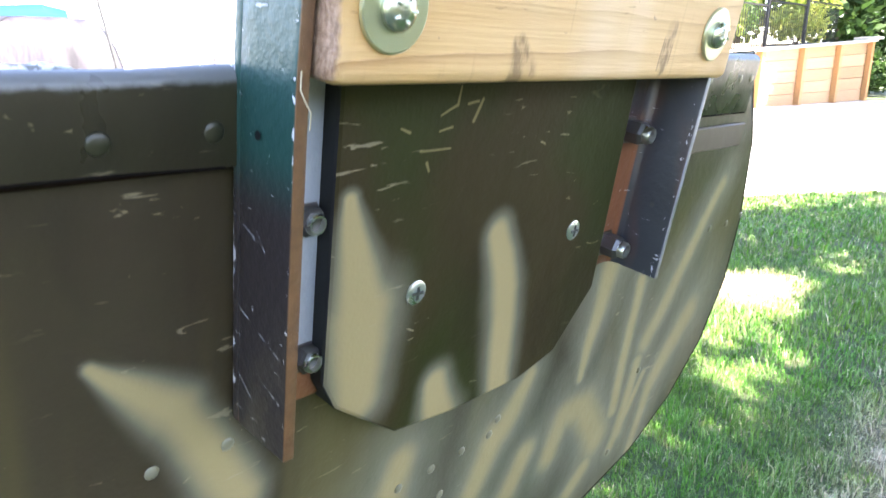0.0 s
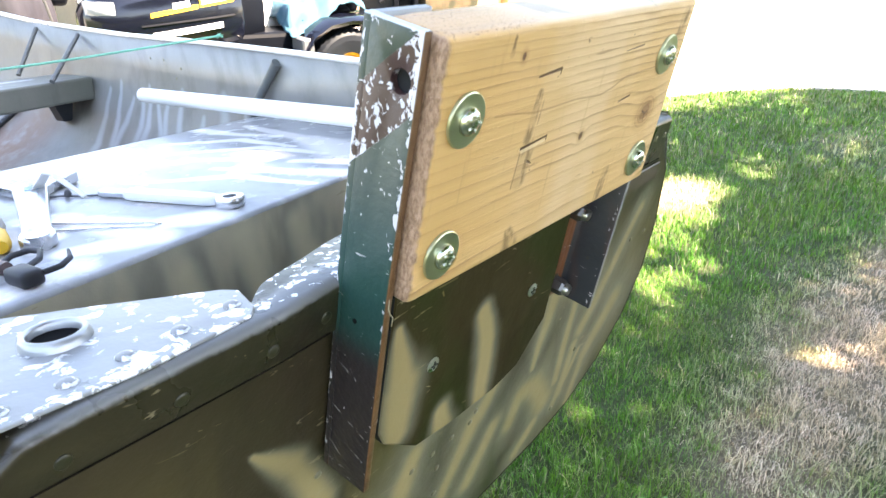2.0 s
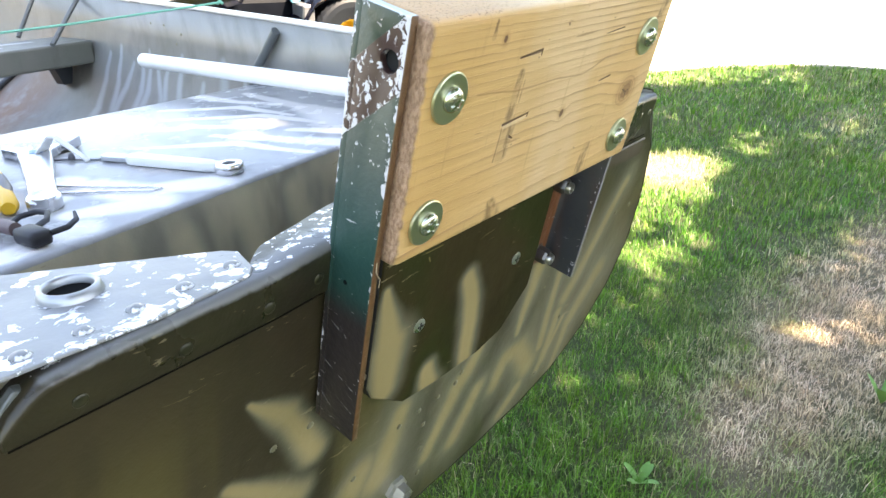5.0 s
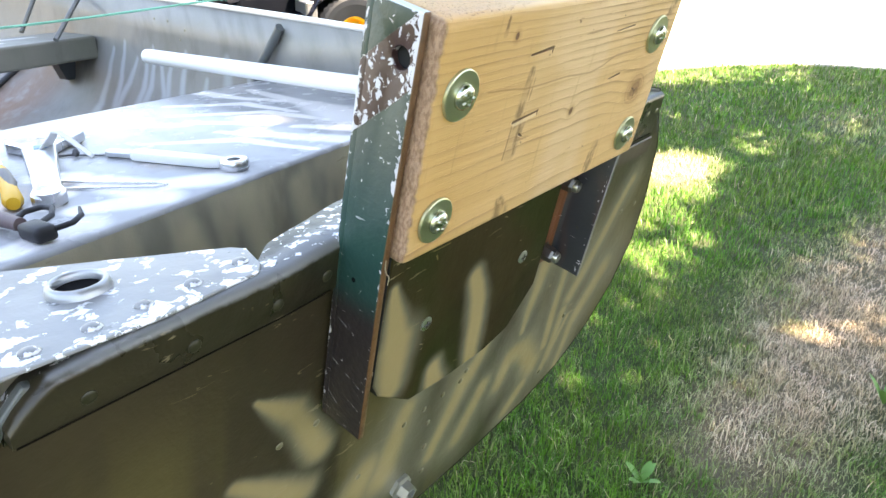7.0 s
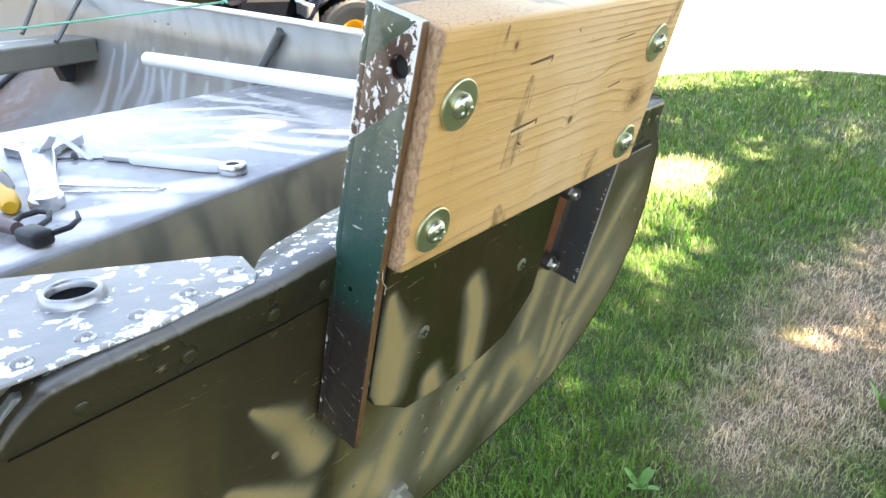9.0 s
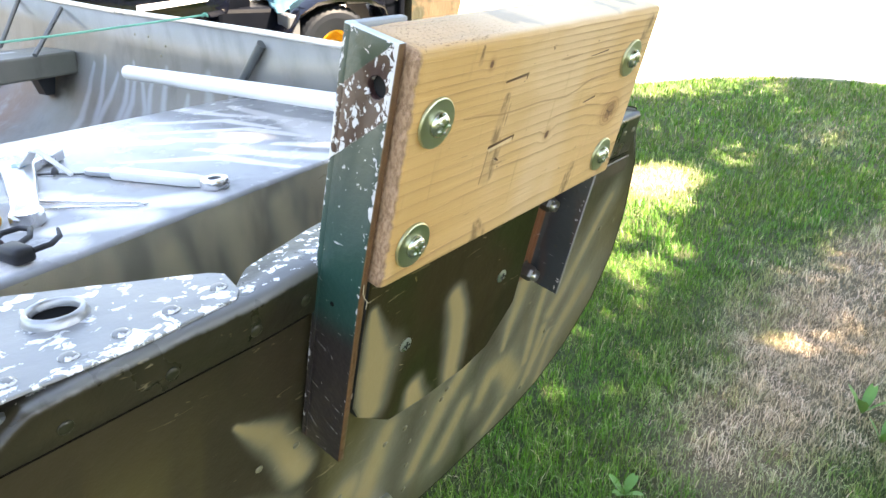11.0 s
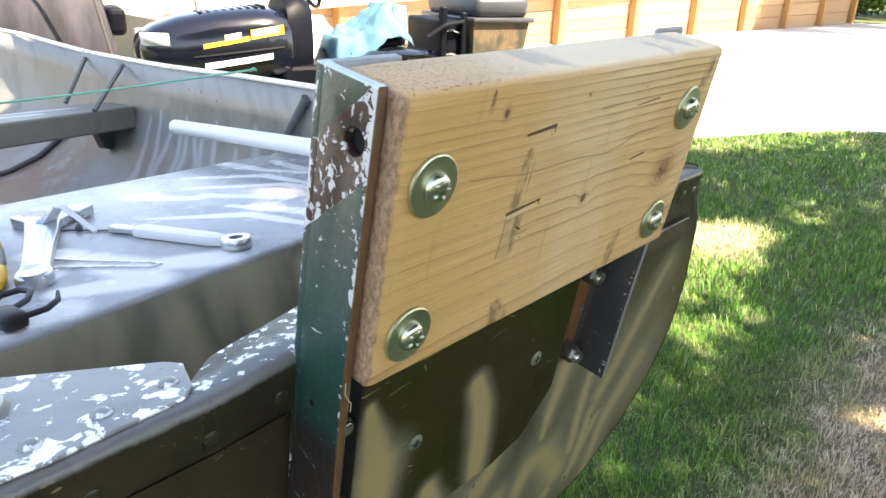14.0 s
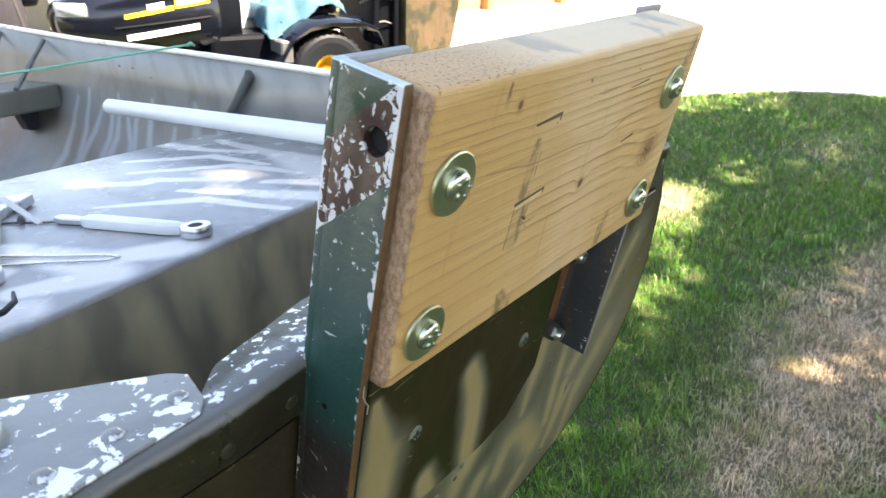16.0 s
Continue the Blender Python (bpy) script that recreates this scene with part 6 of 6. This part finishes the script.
leaf_green = leaf_material("tree_leaf", (0.035, 0.085, 0.015), (0.09, 0.17, 0.03))
leaf_light = leaf_material("shrub_leaf", (0.20, 0.28, 0.05), (0.42, 0.45, 0.10))
leaf_dark = leaf_material("hedge_leaf", (0.02, 0.05, 0.012), (0.05, 0.10, 0.022))
bark = plain("bark", (0.13, 0.095, 0.065), 0.9, 0, 18, 0.45, 0.01)
rs = random.Random(5)
for k in range(3, 13):
    x = 4.4 + 1.42 * k
    w = wall_at @ Vector((x - 9.94, 1.5 + 0.7 * (k % 3), wall_high((x - 9.94) / BAY) - 0.04))
    sh = thing("shrub", Matrix.Translation(w), "leafy sunlit yellow-green shrub on the bank", "shrub", "shrubs on the bank")
    cs = [(rs.uniform(-0.7, 0.7), rs.uniform(-0.5, 0.5), rs.uniform(0.3, 1.5)) for _ in range(11)]
    ob = tagged(new("foliage", leaf_mesh("foliage", cs, [rs.uniform(0.3, 0.6) for _ in cs], 240, 0.085, 40 + k)), "")
    ob.data.materials.append(leaf_green if k % 4 == 3 else leaf_light)
    ob.parent = sh
    for c in cs[:5]:
        part("stem", tube([(0, 0, -0.06), (c[0] * 0.5, c[1] * 0.5, c[2] * 0.6), c], 0.02, 6, taper=[1, 0.7, 0.3]), bark, sh)


def make_tree(x, y, high, spread, seed, mat, label, z=0.0):
    r = random.Random(seed)
    t = thing("tree", pose(x, y, z), label, "tree", "trees behind the yard")
    part("trunk", tube([(0, 0, -0.1), (0.1, 0.05, high * 0.3), (0.0, 0.1, high * 0.6), (0.05, 0, high * 0.85)], high * 0.03, 10, taper=[1.3, 1, 0.7, 0.3]), bark, t, smooth=60)
    cs = []
    for i in range(18):
        a, f = r.uniform(0, 6.28), r.uniform(0.15, 1)
        c = (spread * f * math.cos(a), spread * f * math.sin(a), high * r.uniform(0.28, 1.0))
        cs.append(c)
        if i < 8:
            part("limb", tube([(0, 0, c[2] * 0.55), (c[0] * 0.5, c[1] * 0.5, c[2] * 0.8), c], high * 0.012, 6, taper=[1, 0.7, 0.2]), bark, t)
    ob = new("crown", leaf_mesh("crown", cs, [spread * r.uniform(0.35, 0.6) for _ in cs], 260, 0.16 + spread * 0.02, seed))
    ob.data.materials.append(mat)
    ob.parent = t
    return t


for i, (x, y, h, s) in enumerate(((27.5, 7.5, 7, 2.6), (30, 3.5, 8, 3.0), (33, -1, 8, 3.2), (27, 11, 8, 3), (20, 14, 8, 3.2), (34, -7, 8, 3.2), (31, 8, 9, 3.4))):
    make_tree(x, y, h, s, 70 + i, leaf_dark if i in (0, 1, 2, 5, 6) else leaf_light, "dense leafy dark green tree beyond the driveway" if i in (0, 1, 2, 5, 6) else "leafy green tree behind the bank")
for i in range(5):
    hd = thing("shrub", pose(26.6 + 0.5 * i, 6.6 - 2.6 * i, 0), "dark green leafy shrub beyond the driveway", "shrub", "dark shrubs")
    cs = [(rs.uniform(-1, 1), rs.uniform(-1.2, 1.2), rs.uniform(0.3, 2.0)) for _ in range(12)]
    ob = new("foliage", leaf_mesh("foliage", cs, [rs.uniform(0.5, 0.9) for _ in cs], 220, 0.12, 90 + i))
    ob.data.materials.append(leaf_dark)
    ob.parent = hd
    part("stem", tube([(0, 0, -0.06), (0, 0, 1.2)], 0.05, 6), bark, hd)

# blue car parked on the far side
blue_paint = plain("blue_car_paint", (0.01, 0.045, 0.30), 0.22, 0.1, 20, 0.15, 0)
glass = plain("dark_car_glass", (0.03, 0.035, 0.04), 0.06, 0, 20, 0.1, 0)
car = thing("truck", pose(0.50, 7.95, 0.012, 0, 0, -8), "blue pickup truck with pale lower panels parked on the driveway", "truck")


def carsec(x, w, z0, z1, top):
    z0, z1, top = 1.3 * z0, 1.3 * z1, 1.3 * top
    return [(x, w, z0), (x, w * 1.02, (z0 + z1) / 2), (x, w * 0.97, z1), (x, w * 0.78, top), (x, -w * 0.78, top), (x, -w * 0.97, z1), (x, -w * 1.02, (z0 + z1) / 2), (x, -w, z0)]


part("body", loft([carsec(-2.1, 0.72, 0.35, 0.75, 0.80), carsec(-1.9, 0.84, 0.28, 0.9, 0.98), carsec(-0.9, 0.88, 0.25, 0.98, 1.02), carsec(1.0, 0.88, 0.25, 0.96, 1.0), carsec(1.9, 0.86, 0.28, 0.96, 1.05), carsec(2.1, 0.82, 0.35, 0.90, 1.02)]), blue_paint, car, smooth=40)
for s in (-1, 1):
    part("sill_panel", boxes(((-1.85, s * 0.90 - 0.02, 0.26), (1.95, s * 0.90 + 0.02, 1.02), 0.015, 2)), white_trim, car, "pale lower panel")
part("cabin", loft([carsec(-1.75, 0.74, 0.95, 1.0, 1.02), carsec(-1.2, 0.76, 0.98, 1.05, 1.46), carsec(0.2, 0.76, 0.98, 1.05, 1.50), carsec(1.15, 0.74, 0.95, 0.98, 1.0)]), glass, car, "dark glazed cabin", smooth=40)
part("roof", boxes(((-1.15, -0.58, 1.88), (0.25, 0.58, 1.98), 0.03, 2)), blue_paint, car)
for x in (-1.3, 1.3):
    for y in (-0.82, 0.82):
        wl = part("wheel", lathe([(0.24, -0.12), (0.38, -0.12), (0.40, -0.06), (0.40, 0.06), (0.38, 0.12), (0.24, 0.12)], 28, "Y", cap=False), tyre_mat, car, at=pose(x, y, 0.40))
        part("rim", lathe([(0.245, -0.08), (0.17, -0.05), (0.0, -0.06)], 20, "Y", cap=False), chrome, wl)
        part("rim", lathe([(0.245, 0.08), (0.17, 0.05), (0.0, 0.06)], 20, "Y", cap=False), chrome, wl)

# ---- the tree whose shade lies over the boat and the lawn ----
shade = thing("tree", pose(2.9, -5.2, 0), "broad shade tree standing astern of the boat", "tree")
rng = np.random.default_rng(3)
n = 52000
sx = rng.normal(0, 1, n)
sp = np.stack([rng.uniform(-4.2, 6.6, n), rng.uniform(-3.2, 3.4, n)], 1)
ell = ((sp[:, 0] - 1.3) / 5.2) ** 2 + ((sp[:, 1] + 0.3) / 3.0) ** 2
keep = (ell < 1 + 0.18 * np.sin(2.2 * sp[:, 0]) + rng.normal(0, 0.06, n)) & (sp[:, 1] < lawn_edge(sp[:, 0]) + 0.15 * np.sin(5 * sp[:, 0]))
# gaps cut in the leaves to place each fleck of sun
for hx, hy, hr, share in ((2.97, 0.90, 0.36, 1.0), (2.72, 0.84, 0.28, 0.8), (2.45, 0.76, 0.28, 0.65), (2.2, 0.68, 0.26, 0.6), (2.02, 0.60, 0.15, 0.8), (3.70, 0.74, 0.26, 0.6), (1.83, 0.06, 0.13, 0.5), (0.10, -0.42, 0.17, 1.0), (4.66, 0.48, 0.18, 0.5), (1.60, 0.50, 0.08, 0.7), (2.18, 0.50, 0.16, 0.6), (1.86, 0.53, 0.12, 0.6), (4.9, 1.75, 0.35, 0.45), (5.8, 1.2, 0.4, 0.4), (3.9, 2.1, 0.3, 0.4)):
    d = np.hypot((sp[:, 0] - hx), (sp[:, 1] - hy) * 1.6)
    keep &= ~((d < hr) & (rng.uniform(0, 1, n) < share))
sp = sp[keep]
# extra leaves placed to cut the sun on stern, seat, straw and hull
thick = np.stack([rng.uniform(-1.3, 1.1, 5200), rng.uniform(-0.5, 0.98, 5200)], 1)
thick = thick[np.hypot(thick[:, 0] - 0.10, thick[:, 1] + 0.42) > 0.15]
over = np.stack([rng.uniform(-0.7, 0.75, 1900), rng.uniform(0.98, 1.85, 1900)], 1)
for hx, hy, hr in ((-0.35, 1.22, 0.10), (-0.12, 1.08, 0.09), (0.06, 1.34, 0.11), (0.30, 1.14, 0.17), (0.44, 1.42, 0.12), (-0.24, 1.50, 0.10), (0.16, 1.62, 0.09), (0.0, 1.06, 0.07)):
    over = over[np.hypot(over[:, 0] - hx, (over[:, 1] - hy) * 1.1) > hr]
straw_shade = np.stack([rng.uniform(1.1, 3.2, 520), rng.uniform(-0.7, 0.40, 520)], 1)
straw_shade = straw_shade[np.hypot(straw_shade[:, 0] - 1.83, (straw_shade[:, 1] - 0.06) * 1.5) > 0.11]
inner = np.stack([rng.uniform(-0.95, 0.9, 4500), rng.uniform(1.85, 3.1, 4500)], 1)
sp = np.concatenate([sp, thick, over, straw_shade, inner])
hh = rng.uniform(3.4, 7.2, len(sp))
pos = np.stack([sp[:, 0] + hh * SUN.x / SUN.z, sp[:, 1] + hh * SUN.y / SUN.z, hh], 1) - np.array([2.9, -5.2, 0])
me = leaves_at("crown", pos, 0.10, rng)
me.materials.append(leaf_green)
crown = new("crown", me)
crown.parent = shade
part("trunk", tube([(0, 0, -0.1), (0.05, 0.1, 1.4), (0.0, 0.3, 2.8), (0.1, 0.7, 4.6), (0, 1.0, 6.4)], 0.22, 14, taper=[1.25, 1, 0.9, 0.55, 0.2]), bark, shade, smooth=60)
for i in range(9):
    a = i * 0.75
    tip = (2.6 * math.cos(a), 1.2 + 1.9 * math.sin(a), 4.2 + 0.35 * i)
    part("limb", tube([(0, 0.35 + 0.03 * i, 2.7 + 0.25 * i), (tip[0] * 0.5, 0.6 + tip[1] * 0.3, 3.6 + 0.3 * i), tip], 0.08, 8, taper=[1, 0.7, 0.25]), bark, shade, smooth=60)

# an unseen hedge behind the shade tree's foot, added to darken aft-turned faces
hedge = thing("hedge", pose(1.0, -5.4, 0), "unseen dense dark green hedge added astern to cut light on the transom", "hedge")
rng = np.random.default_rng(8)
hn = 9000
hp = np.stack([rng.uniform(-6.5, 7.0, hn), rng.normal(0, 0.28, hn), rng.uniform(0.05, 2.0, hn)], 1)
hp[:, 2] += 0.25 * np.sin(1.7 * hp[:, 0]) * hp[:, 2] / 2.0
hm = leaves_at("foliage", hp, 0.11, rng)
hm.materials.append(leaf_dark)
ob = new("foliage", hm)
ob.parent = hedge
for i in range(10):
    part("stem", tube([(-6 + 1.4 * i, 0, -0.05), (-5.9 + 1.4 * i, 0.05, 1.1), (-6 + 1.4 * i, 0, 1.7)], 0.04, 7, taper=[1, 0.8, 0.3]), bark, hedge)

# a tall tree beside the driveway, whose shade falls on the retaining wall's end
tall = thing("tree", pose(22.5, 0.2, 0), "tall leafy tree beside the driveway", "tree")
part("trunk", tube([(0, 0, -0.1), (-0.1, 0.3, 2.2), (-0.4, 1.2, 4.4), (-0.6, 2.2, 6.2)], 0.16, 10, taper=[1.3, 1, 0.7, 0.3]), bark, tall, smooth=60)
rt = random.Random(12)
tc = [(rt.uniform(-4.2, 2.2), rt.uniform(1.4, 4.0), rt.uniform(4.4, 6.4)) for _ in range(26)]
tm = leaf_mesh("crown", tc, [rt.uniform(0.7, 1.1) for _ in tc], 420, 0.17, 21)
tm.materials.append(leaf_dark)
ob = new("crown", tm)
ob.parent = tall
for c in tc[:9]:
    part("limb", tube([(-0.3, 0.9, 3.6), (c[0] * 0.5 - 0.2, c[1] * 0.6 + 0.4, c[2] - 0.7), c], 0.06, 7, taper=[1, 0.7, 0.2]), bark, tall)
